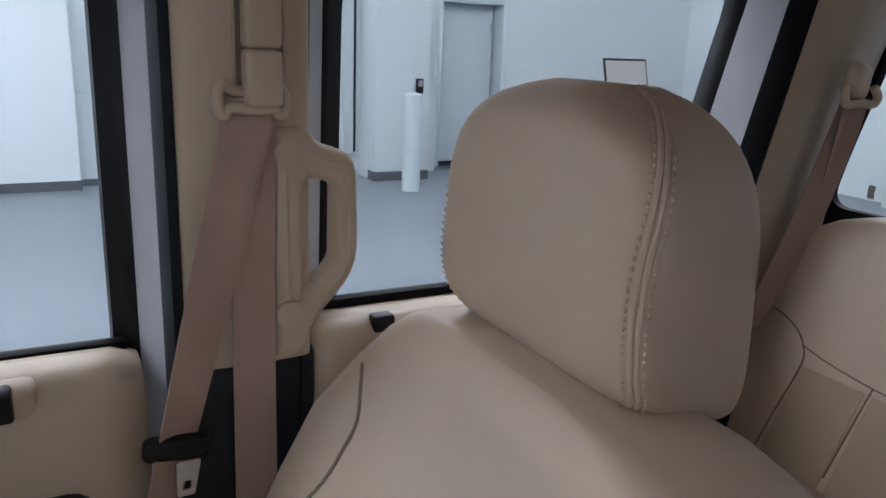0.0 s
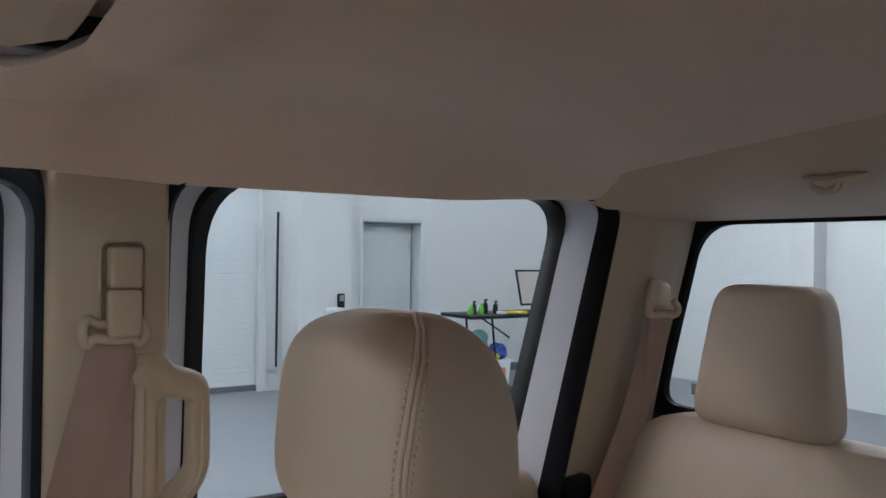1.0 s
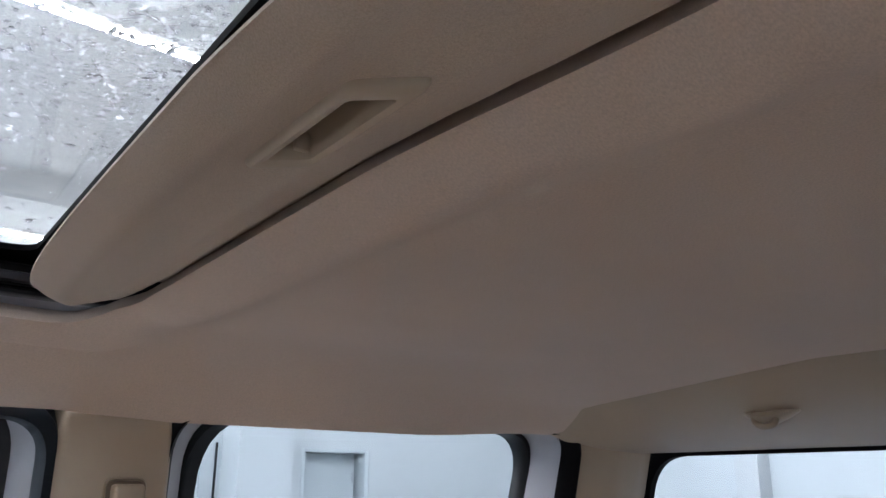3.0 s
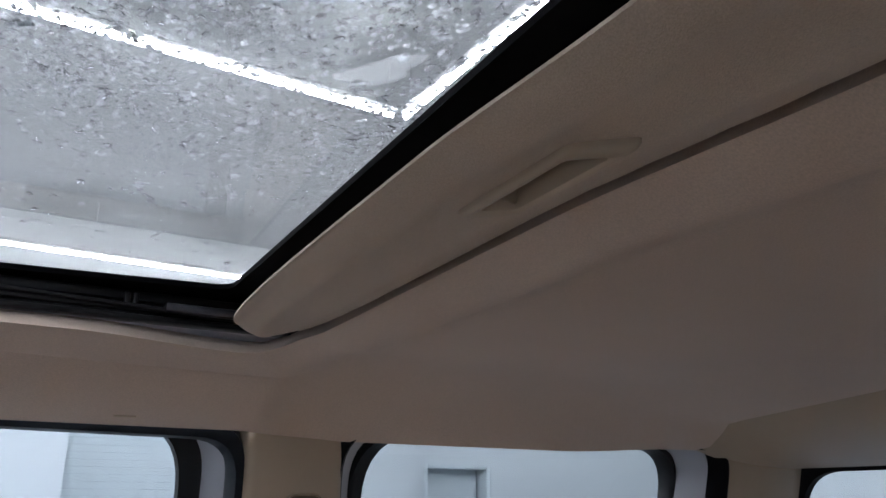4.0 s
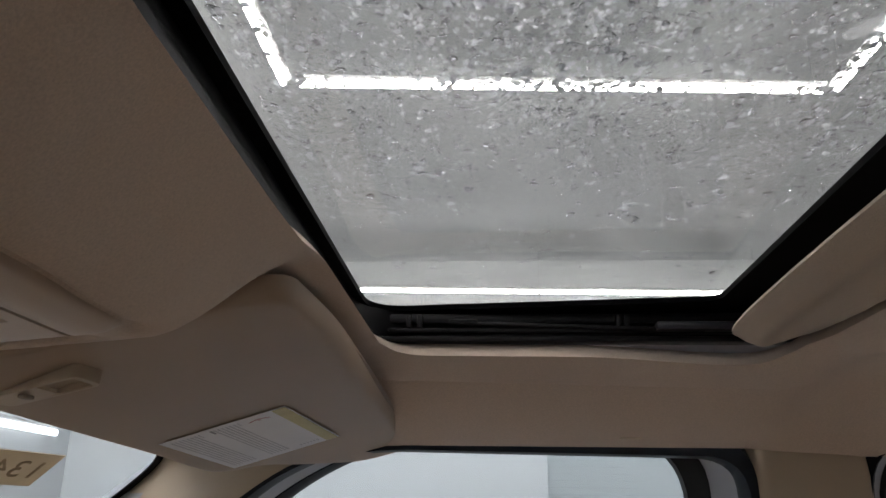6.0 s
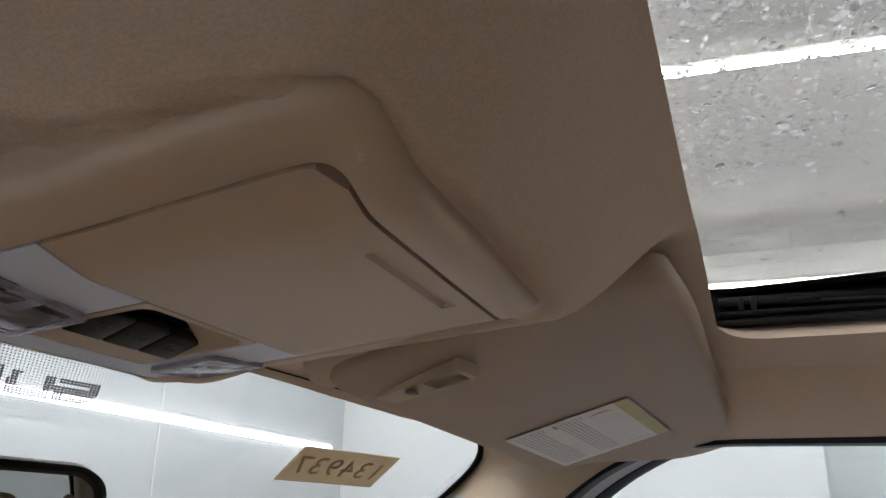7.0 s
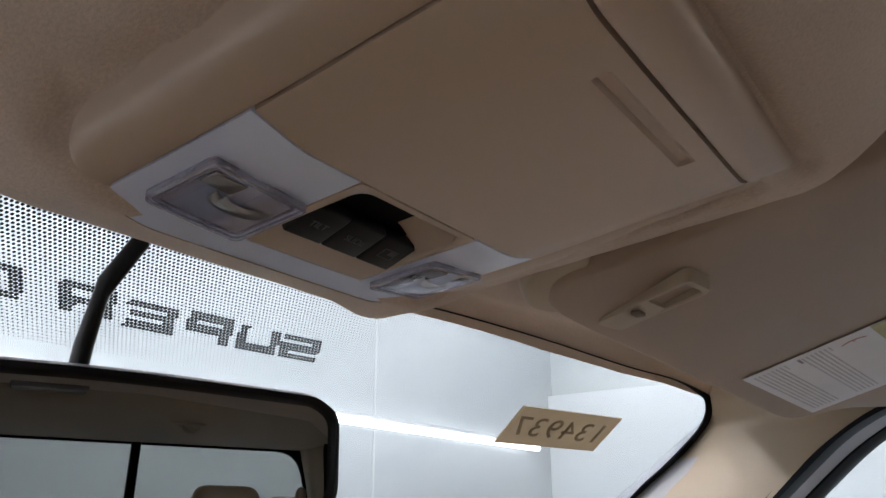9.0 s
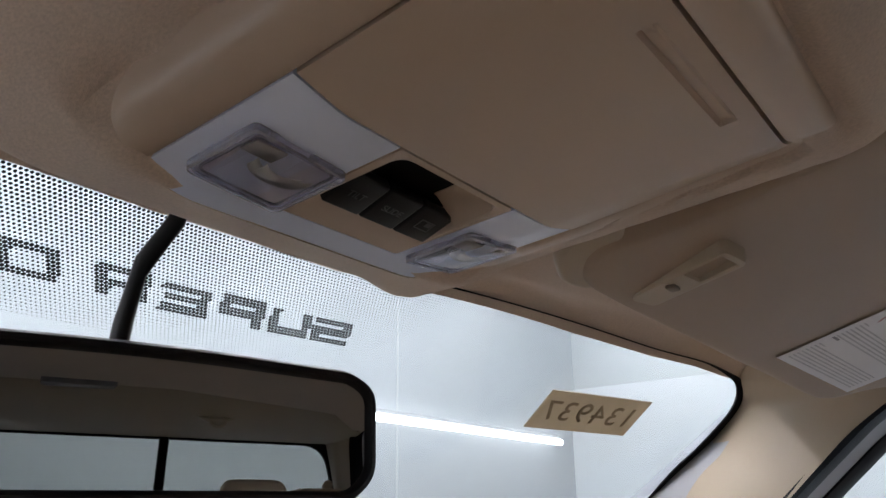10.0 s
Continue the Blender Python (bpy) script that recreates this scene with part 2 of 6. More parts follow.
def thing(name, at=(0, 0, 0), label="", category="", group="", kind=""):
    ob = new(name)
    ob.empty_display_size = 0.05
    ob.location = at
    bpy.context.view_layer.update()
    return tagged(ob, label, category, group, kind)


def lattice(rows, close_u=False, close_v=False, cap=False):
    """A surface through rows of points: u runs along a row, v from row to row."""
    bm = bmesh.new()
    vs = [[bm.verts.new(p) for p in row] for row in rows]
    nv, nu = len(vs), len(vs[0])
    for j in range(nv if close_v else nv - 1):
        for i in range(nu if close_u else nu - 1):
            a, b = vs[j][i], vs[j][(i + 1) % nu]
            c, d = vs[(j + 1) % nv][(i + 1) % nu], vs[(j + 1) % nv][i]
            try:
                bm.faces.new((a, b, c, d))
            except ValueError:
                pass
    if cap:
        bm.faces.new(list(reversed(vs[0])))
        bm.faces.new(vs[-1])
    return bm


def sheet(fn, nu, nv, thick, away):
    """A surface fn(u, v) given a thickness in the direction away."""
    near = [[Vector(fn(i / nu, j / nv)) for i in range(nu + 1)] for j in range(nv + 1)]
    off = Vector(away).normalized() * thick
    bm = bmesh.new()
    a = [[bm.verts.new(p) for p in row] for row in near]
    b = [[bm.verts.new(p + off) for p in row] for row in near]
    for j in range(nv):
        for i in range(nu):
            bm.faces.new((a[j][i], a[j][i + 1], a[j + 1][i + 1], a[j + 1][i]))
            bm.faces.new((b[j][i], b[j + 1][i], b[j + 1][i + 1], b[j][i + 1]))
    for i in range(nu):
        bm.faces.new((a[0][i], b[0][i], b[0][i + 1], a[0][i + 1]))
        bm.faces.new((a[nv][i], a[nv][i + 1], b[nv][i + 1], b[nv][i]))
    for j in range(nv):
        bm.faces.new((a[j][0], a[j + 1][0], b[j + 1][0], b[j][0]))
        bm.faces.new((a[j][nu], b[j][nu], b[j + 1][nu], a[j + 1][nu]))
    return bm


def rbox(c, size, r=0.004, seg=2, turn=(0, 0, 0), bm=None):
    """A box with rounded edges, centred at c."""
    out = bmesh.new()
    bmesh.ops.create_cube(out, size=1)
    bmesh.ops.scale(out, vec=size, verts=out.verts)
    if r > 0:
        bmesh.ops.bevel(out, geom=out.edges[:], offset=min(r, 0.49 * min(size)), segments=seg, affect="EDGES", profile=0.5)
    bmesh.ops.transform(out, matrix=pose(*c, *turn), verts=out.verts)
    return joined(bm, out)


def joined(bm, out):
    if bm is None:
        return out
    me = bpy.data.meshes.new("tmp")
    out.to_mesh(me)
    out.free()
    bm.from_mesh(me)
    bpy.data.meshes.remove(me)
    return bm


def tube(points, r, n=10, closed=False, bm=None, flat=1.0, side=(0, 0, 1)):
    """A round (or flattened) bar along points; r may be a list."""
    pts = [Vector(p) for p in points]
    rows = []
    for i, p in enumerate(pts):
        a = pts[(i - 1) % len(pts)] if closed or i else p
        b = pts[(i + 1) % len(pts)] if closed or i < len(pts) - 1 else p
        d = (b - a).normalized()
        u = Vector(side).cross(d)
        u = u.normalized() if u.length > 1e-4 else d.orthogonal().normalized()
        w = d.cross(u)
        rr = r[i] if isinstance(r, (list, tuple)) else r
        rows.append([p + rr * (math.cos(k * math.tau / n) * u + flat * math.sin(k * math.tau / n) * w) for k in range(n)])
    return joined(bm, lattice(rows, close_u=True, close_v=closed, cap=not closed))


def smooth01(t):
    t = max(0.0, min(1.0, t))
    return t * t * (3 - 2 * t)


def lerp(a, b, t):
    return a + (b - a) * t


def along(points, t):
    """A point at t (0..1, by stations) on a polyline, rounded by Catmull-Rom."""
    n = len(points) - 1
    k = min(int(t * n), n - 1)
    f = t * n - k
    p = [Vector(points[max(0, min(n, k + d))]) for d in (-1, 0, 1, 2)]
    return 0.5 * ((2 * p[1]) + (p[2] - p[0]) * f + (2 * p[0] - 5 * p[1] + 4 * p[2] - p[3]) * f * f + (3 * p[1] - p[0] - 3 * p[2] + p[3]) * f ** 3)


def poly_loop(corners, insets, radii, n=6):
    """A closed 2D loop: each edge i (corner i to i+1) moved inwards by insets[i], corners rounded. The corners go counter-clockwise."""
    m = len(corners)
    lines = []
    for i in range(m):
        a, b = Vector(corners[i]), Vector(corners[(i + 1) % m])
        d = (b - a).normalized()
        nrm = Vector((-d.y, d.x))
        lines.append((a + nrm * insets[i], d))
    pts = []
    for i in range(m):
        (p, d), (q, e) = lines[i - 1], lines[i]
        den = d.x * e.y - d.y * e.x
        s = ((q - p).x * e.y - (q - p).y * e.x) / den
        pts.append(p + d * s)
    out = []
    for i in range(m):
        p, a, b = pts[i], pts[i - 1], pts[(i + 1) % m]
        r = min(radii[i], 0.45 * (a - p).length, 0.45 * (b - p).length)
        s, e = p + (a - p).normalized() * r, p + (b - p).normalized() * r
        for k in range(n + 1):
            t = k / n
            out.append((1 - t) ** 2 * s + 2 * t * (1 - t) * p + t * t * e)
    return out


def plate(loop, fn, thick, bm=None, hole=None):
    """A flat plate with a 2D outline; fn maps (a, b, depth) into the world. hole: a loop of the same count."""
    if hole:
        rows = [[fn(*p, 0) for p in loop], [fn(*p, thick) for p in loop], [fn(*p, thick) for p in hole], [fn(*p, 0) for p in hole]]
        return joined(bm, lattice(rows, close_u=True, close_v=True))
    return joined(bm, lattice([[fn(*p, 0) for p in loop], [fn(*p, thick) for p in loop]], close_u=True, cap=True))


def cushion(loop, fn, thick, r, bm=None, centre=None, rings=0):
    """A plate whose near face is rounded off: outline shrinks towards the face at depth 0."""
    c = centre or Vector((sum(p[0] for p in loop) / len(loop), sum(p[1] for p in loop) / len(loop)))
    rows = []
    steps = [(1.0, thick), (1.0, r)]
    for k in range(1, 5):
        a = k / 4 * math.pi / 2
        steps.append((None, r * (1 - math.sin(a)), r * (1 - math.cos(a))))
    for st in steps:
        if st[0] is not None:
            rows.append([fn(p[0], p[1], st[1]) for p in loop])
        else:
            row = []
            for p in loop:
                d = Vector((p[0], p[1])) - c
                q = c + d * max(0.0, 1 - st[2] / max(d.length, 1e-6))
                row.append(fn(q.x, q.y, st[1]))
            rows.append(row)
    for k in range(1, rings):
        # rings across the near face, where it is not flat
        row = []
        for p in loop:
            d = Vector((p[0], p[1])) - c
            q = c + d * max(0.0, 1 - r / max(d.length, 1e-6)) * (1 - k / rings)
            row.append(fn(q.x, q.y, 0))
        rows.append(row)
    return joined(bm, lattice(rows, close_u=True, cap=True))


# ---- workshop: floor, walls, ceiling ----
XE, YN, YS, XW, ZC, ZG = 8.9, 5.2, -8.6, -4.4, 4.62, -0.05
part("floor", rbox(((XE + XW) / 2, (YN + YS) / 2, ZG - 0.1), (XE - XW + 2, YN - YS + 2, 0.2), 0), FLOOR)
tagged(bpy.data.objects["floor"], "smooth grey glossy epoxy workshop floor", "floor", kind="structure")
part("ceiling", rbox(((XE + XW) / 2, (YN + YS) / 2, ZC + 0.1), (XE - XW + 2, YN - YS + 2, 0.2), 0), CEILING)
tagged(bpy.data.objects["ceiling"], "pale grey workshop ceiling above the LED lights", "ceiling", kind="structure")


def wall(name, lo, hi, mat, label):
    c = [(a + b) / 2 for a, b in zip(lo, hi)]
    ob = part(name, rbox(c, [b - a for a, b in zip(lo, hi)], 0), mat)
    return tagged(ob, label, "wall", kind="structure")


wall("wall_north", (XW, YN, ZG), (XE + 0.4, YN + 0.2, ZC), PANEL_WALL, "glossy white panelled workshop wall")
for k, xs in enumerate((5.37, 1.37, -2.63)):
    wall(f"trim_{k + 1}", (xs - 0.012, YN - 0.006, ZG), (xs + 0.012, YN + 0.01, ZC), CEILING, "thin grey joint between white wall panels")
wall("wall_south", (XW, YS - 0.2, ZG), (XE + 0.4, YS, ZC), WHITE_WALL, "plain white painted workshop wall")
# unseen; lightened to reflect more light into the cab
wall("wall_west", (XW - 0.2, 0, ZG), (XW, YN, ZC), LIGHTENED_WALL, "plain white painted workshop wall")
# out of view; added dark so that less light reaches the rear seats
wall("wall_west_dark", (XW - 0.2, YS, ZG), (XW, -0.004, ZC), DARK_BASE, "unseen dark wall added to dim the rear of the cab")
# the east wall has a doorway and a roller shutter bay
DY0, DY1, DZ = -5.47, -4.475, 2.09
wall("wall_east_1", (XE, YS, ZG), (XE + 0.3, DY0, ZC), WHITE_WALL, "white painted workshop wall beside a doorway")
wall("wall_east_2", (XE, DY1, ZG), (XE + 0.3, -3.16, ZC), WHITE_WALL, "white painted workshop wall beside a doorway")
wall("wall_east_3", (XE, DY0, DZ), (XE + 0.3, DY1, ZC), WHITE_WALL, "white painted wall above a doorway")
wall("wall_east_4", (XE + 0.1, -3.16, ZG), (XE + 0.3, -0.31, 0.02), DARK_BASE, "dark threshold below a roller shutter")
wall("wall_east_6", (XE, -3.16, 3.15), (XE + 0.3, YN, ZC), WHITE_WALL, "white painted wall above a roller shutter")
# the pier's brightness from nearby lamps is put into its colour
wall("wall_east_5", (XE - 0.12, -0.31, ZG), (XE + 0.3, YN, 3.148), LIGHTENED_WALL, "white workshop wall pier, lightened to look lit")
wall("wall_pier", (XE - 0.5, -4.12, ZG), (XE, -3.44, 3.6), WHITE_WALL, "white wall pier standing out beside the door")
wall("baseboard_1", (XE - 0.512, -4.13, ZG), (XE - 0.3, -3.43, 0.06), DARK_BASE, "dark grey baseboard round a white pier")
wall("baseboard_2", (XE - 0.012, -8.4, ZG), (XE, DY0 - 0.06, 0.06), DARK_BASE, "dark grey baseboard along a white wall")
wall("baseboard_3", (XE - 0.132, -0.32, ZG), (XE - 0.12, YN, 0.05), DARK_BASE, "dark grey baseboard along a white wall")
wall("wall_south_pier", (5.05, YS, ZG), (5.35, YS + 0.25, ZC), CEILING, "pale grey pier on a white wall")

# roller shutter of horizontal slats in the bay
shutter = thing("roller_shutter", (XE + 0.12, -1.735, ZG), "closed white roller shutter of narrow horizontal slats", "roller shutter")
slat = None
for k in range(42):
    z = 0.02 + 0.075 * k
    if slat is None:
        slat = part("slat", rbox((XE + 0.13, -1.735, z + 0.0375), (0.035, 2.84, 0.0746), 0.0012, 1), DOOR_PAINT, shutter)
    else:
        ob = new("slat", slat.data)
        ob.parent, ob.matrix_parent_inverse, ob.location = shutter, slat.matrix_parent_inverse, (0, 0, 0.075 * k)
guide = thing("door_track", (XE - 0.06, -3.36, 0), "dark vertical steel guide track on a white wall", "door track")
part("channel", rbox((XE - 0.03, -3.36, 1.18), (0.03, 0.022, 1.88), 0.003), BLACK, guide)
part("bracket", rbox((XE - 0.03, -3.30, 0.2), (0.06, 0.12, 0.05), 0.004), STEEL, guide)
part("rail", rbox((XE - 0.02, -3.19, 1.6), (0.03, 0.018, 3.2), 0.003, 2, (-2.2, 0, 0)), DOOR_PAINT, guide)

# white steel door set back in its frame
door = thing("door_1", (XE + 0.2, (DY0 + DY1) / 2, ZG), "closed flush white steel door set back in the wall", "door", kind="structure")
part("leaf", rbox((XE + 0.27, (DY0 + DY1) / 2 + 0.01, DZ / 2), (0.05, DY1 - DY0 - 0.14, DZ - 0.06), 0.004), DOOR_PAINT, door)
part("jamb", rbox((XE + 0.15, DY0 + 0.03, DZ / 2), (0.29, 0.06, DZ), 0.004), DOOR_PAINT, door)
part("jamb", rbox((XE + 0.15, DY1 - 0.03, DZ / 2), (0.29, 0.06, DZ), 0.004), DOOR_PAINT, door)
part("lintel", rbox((XE + 0.15, (DY0 + DY1) / 2, DZ - 0.02), (0.29, DY1 - DY0 - 0.13, 0.05), 0.004), DOOR_PAINT, door)
for z in (0.4, 1.75):
    part("hinge", rbox((XE + 0.238, DY0 + 0.1, z), (0.02, 0.03, 0.12), 0.004), STEEL, door)
handle = part("handle", rbox((XE + 0.22, DY1 - 0.11, 0.97), (0.05, 0.06, 0.03), 0.008), STEEL, door)

pad = thing("keypad", (XE - 0.52, -4.0, 1.05), "small black wall keypad on the white pier", "keypad")
part("case", rbox((XE - 0.525, -3.98, 1.06), (0.05, 0.085, 0.17), 0.01), BLACK, pad)
part("face", rbox((XE - 0.553, -3.98, 1.09), (0.008, 0.06, 0.07), 0.003), SCREEN, pad)

post = thing("bollard", (7.75, -3.6, ZG), "round white painted steel bollard on the floor", "bollard")
bm = bmesh.new()
bmesh.ops.create_cone(bm, cap_ends=True, segments=28, radius1=0.1, radius2=0.1, depth=1.05, matrix=pose(7.75, -3.6, ZG + 0.53))
part("pipe", bm, DOOR_PAINT, post)
bm = bmesh.new()
bmesh.ops.create_uvsphere(bm, u_segments=24, v_segments=10, radius=0.1, matrix=pose(7.75, -3.6, ZG + 1.05) @ Matrix.Diagonal((1, 1, 0.35, 1)))
part("cap", bm, DOOR_PAINT, post)

sign = thing("wall_panel", (3.9, YS, 1.3), "small pale rectangular access panel on the wall", "panel")
part("frame", rbox((3.9, YS + 0.012, 1.32), (0.75, 0.03, 0.5), 0.006), CEILING, sign)
part("cover", rbox((3.9, YS + 0.03, 1.32), (0.68, 0.014, 0.43), 0.004), WHITE_WALL, sign)


# ---- LED tubes under the ceiling ----
def tube_lamp(a, b, label, r=0.019, glow=None):
    a, b = Vector(a), Vector(b)
    lamp = thing("led_tube_light", (a + b) / 2, label, "tube light", group="LED tube lights")
    d = (b - a)
    n = max(1, round(d.length / 2.4))
    for k in range(n):
        p, q = a + d * ((k + 0.006) / n), a + d * ((k + 0.994) / n)
        part("tube", tube([p, q], r, 12), glow or TUBE, lamp)
    up = Vector((0, 0, r + 0.02))
    flat = d.z == 0 and abs(a.y - (YN - 0.12)) > 0.01
    part("housing", tube([a + up, b + up], 0.05 if flat else 0.02, 8, flat=0.4 if flat else 1.0), CEILING, lamp)
    if flat:
        for k in range(n + 1):
            p = a + d * (min(max(k / n, 0.02), 0.98))
            part("hanger", tube([p + up, (p.x, p.y, ZC)], 0.005, 6), STEEL, lamp)
    else:
        for k in range(n + 1):
            p = a + d * (min(max(k / n, 0.02), 0.98))
            part("bracket", rbox((p.x, p.y + 0.07, p.z + r + 0.012), (0.03, 0.10, 0.02), 0.003), STEEL, lamp)
    return lamp


ZL = 4.22
LONG = "long bright white LED tube light below the ceiling"
tube_lamp((4.005, 1.53, ZL), (4.205, -1.80, ZL), LONG)
tube_lamp((4.0, 1.60, ZL), (0.3, 1.60, ZL), LONG)
tube_lamp((4.2, -1.87, ZL), (0.3, -2.02, ZL), LONG)
tube_lamp((0.15, 1.5, ZL), (0.15, -1.87, ZL), LONG)
tube_lamp((8.05, 4.6, 4.05), (8.62, -7.5, 4.05), LONG, glow=FAR_TUBE)
tube_lamp((-2.0, YN - 0.12, 2.455), (8.25, YN - 0.12, 2.455), "bright white LED tube light along the panelled wall", 0.036, WALL_TUBE)
# the remaining tubes are out of view, added for more light
tube_lamp((-0.5, -5.5, ZL), (6.5, -5.5, ZL), LONG)
# low side light added for the console's left faces; no lamp known there
tube_lamp((XW + 0.12, 0.7, 1.42), (XW + 0.12, 4.6, 1.42), "unseen tube light added to brighten the cab from its left", 0.036, SIDE_FILL)
tube_lamp((-3.0, 3.2, ZL), (-3.0, 0.8, ZL), LONG)
tube_lamp((-2.6, 3.2, ZL), (6.5, 3.2, ZL), LONG)

# ---- cab: roof lining with the roof opening ----
OX, OYF, OYR = 0.497, 0.411, -0.012
CX, CY = 0.0, 0.18


def rear_edge(x):
    """The opening's rear edge, skewed to fit the camera's view."""
    return -0.007 - 0.016 * smooth01((0.05 - x) / 0.25)


def opened(loop):
    out = []
    for i in range(len(loop)):
        p, q = Vector(loop[i]), Vector(loop[(i + 1) % len(loop)])
        n = max(1, int((q - p).length / 0.02))
        for k in range(n):
            r = p.lerp(q, k / n)
            wide = 1 + 0.027 * smooth01((0.22 - r.y) / 0.16) * smooth01((r.y + 0.01) / 0.05)
            out.append(Vector((r.x * wide, r.y + (rear_edge(r.x) - OYR) * max(0.0, 1 - max(0.0, r.y - OYR) / 0.08))))
    return out


OPENING = opened(poly_loop([(-OX, OYR), (OX, OYR), (OX, OYF), (-OX, OYF)], [0] * 4, [0.075, 0.075, 0.045, 0.045], 14))
EDGE_RIGHT = [(0.0, -0.80), (0.35, -0.80), (0.60, -0.80), (0.672, -0.79), (0.688, -0.77), (0.69, -0.5), (0.69, 0.0), (0.69, 0.40), (0.695, 0.47), (0.70, 0.53), (0.706, 0.60), (0.728, 0.722),
              (0.696, 0.732), (0.643, 0.745), (0.566, 0.7675), (0.50, 0.7825), (0.44, 0.795), (0.32, 0.815), (0.22, 0.832), (0.155, 0.8405), (0.11, 0.8425), (0.0, 0.8455)]
EDGE = EDGE_RIGHT + [(-x, y) for x, y in reversed(EDGE_RIGHT[1:-1])]


def lining_z(x, y):
    """Height of the roof lining."""
    a = abs(x)
    z = 1.815
    z -= 0.086 * max(0.0, min(1.0, (a - 0.49) / 0.20)) ** 2.6 * (1 - 0.35 * smooth01((y - 0.40) / 0.12))
    fore = max(0.0, min(1.0, (y - 0.40) / 0.40))
    z -= 0.045 * fore * (1 - smooth01((a - 0.55) / 0.14))
    # beside the opening: a shallow slope down to a moulded crease, and a steeper roll below it
    crease = 1.790 + 0.020 * (y - 0.2)
    if a < 0.56:
        side = lerp(1.815, crease, smooth01((a - 0.47) / 0.09) * 0.35 + max(0.0, (a - 0.47) / 0.09) * 0.65)
    else:
        side = crease + 0.002 - (crease - 1.735) * (1 - (1 - min(1.0, (a - 0.56) / 0.13)) ** 1.75)
    z = lerp(z, side, smooth01((y + 0.09) / 0.10) * (1 - smooth01((y - 0.415) / 0.03)) * smooth01((a - 0.46) / 0.02))
    mid = 1 - smooth01((a - 0.126) / 0.082)
    # it dips to the console's rim, and leaves room for the console itself
    rim = 1.733 - 0.09 * (y - 0.512) + lerp(0.004 - 0.002 * smooth01(x / 0.05), 0.0115, max(smooth01((y - 0.52) / 0.10) * (1 - smooth01((x - 0.02) / 0.05)), smooth01((-x - 0.07) / 0.03) * smooth01((y - 0.56) / 0.08))) + lerp(0.32, 0.19, smooth01(x / 0.05)) * max(0.0, min(a, 0.15) - 0.077)
    rim = lerp(rim, 1.7185 + 0.22 * (y - 0.7045), smooth01((y - 0.67) / 0.035) * (1 - smooth01((a - 0.09) / 0.06)))
    z = lerp(z, rim, mid * smooth01((y - 0.385) / 0.105) * (1 - smooth01((y - 0.745) / 0.09)))
    z += 0.03 * (1 - smooth01((a - 0.088) / 0.018)) * smooth01((y - 0.495) / 0.015) * (1 - smooth01((y - 0.675) / 0.02))
    # a crease where it meets the rim
    if 0.44 < y < 0.70:
        off = math.hypot(max(0.0, a - 0.100), max(0.0, 0.500 - y)) - 0.018
        z += 0.0065 * math.exp(-((off - 0.001) / 0.005) ** 2) * (1 - smooth01((x - 0.09) / 0.02))
    # towards the rear the side droops in a straight slope and turns down late
    back = smooth01((-0.50 - y) / 0.24)
    z = lerp(z, 1.815 - 0.085 * max(0.0, a - 0.22) - 0.036 * smooth01((a - 0.61) / 0.08), back)
    # a padded roll behind the opening
    rear = 1 - smooth01((a - 0.42) / 0.12)
    d = rear_edge(x) - y
    z -= 0.014 * math.exp(-((d - 0.046) / 0.030) ** 2) * rear - 0.003 * math.exp(-(d / 0.012) ** 2) * rear
    return z


def ray_out(loop, ang):
    """Where a ray from the middle of the opening meets a 2D loop."""
    d = Vector((math.cos(ang), math.sin(ang)))
    best = None
    for i in range(len(loop)):
        a, b = Vector(loop[i]) - Vector((CX, CY)), Vector(loop[(i + 1) % len(loop)]) - Vector((CX, CY))
        e = b - a
        den = d.x * e.y - d.y * e.x
        if abs(den) < 1e-9:
            continue
        s = (a.x * e.y - a.y * e.x) / den
        t = (a.x * d.y - a.y * d.x) / den
        if s > 0 and -1e-6 <= t <= 1 + 1e-6:
            best = s if best is None else min(best, s)
    return Vector((CX, CY)) + d * best


ANGLES = sorted({math.atan2(p[1] - CY, p[0] - CX) for p in OPENING} | {math.atan2(p[1] - CY, p[0] - CX) for p in EDGE} | {k / 300 * math.tau - math.pi + 0.001 for k in range(300)})
INNER = [ray_out(OPENING, a) for a in ANGLES]
OUTER = [ray_out(EDGE, a) for a in ANGLES]
rows = []
for k, (inward, up) in enumerate(((-0.020, 0.017), (-0.011, 0.010), (-0.005, 0.0045), (-0.001, 0.0009))):
    rows.append([(p.x + (CX - p.x) * inward / 0.4, p.y + (CY - p.y) * inward / 0.3, lining_z(p.x, p.y) + up) for p in INNER])
NR = 110
for k in range(NR + 1):
    t = (k / NR) ** 1.6
    row = []
    for p, q in zip(INNER, OUTER):
        r = p.lerp(q, t)
        z = lining_z(r.x, r.y)
        if q.y > 0.70:
            # its front edge lies along the windscreen
            z = lerp(z, 1.728 + (0.905 - 0.3 * r.x * r.x - r.y) / 1.43, smooth01((t - 0.84) / 0.15))
        row.append((r.x, r.y, z))
    rows.append(row)
lining = part("ceiling_lining", lattice(rows, close_u=True), FABRIC, angle=60)
tagged(lining, "tan fabric roof lining with a wide sunroof opening", "roof lining", kind="structure")

# outer roof skin, its opening widened and front clipped to clear the camera's view
rows = []
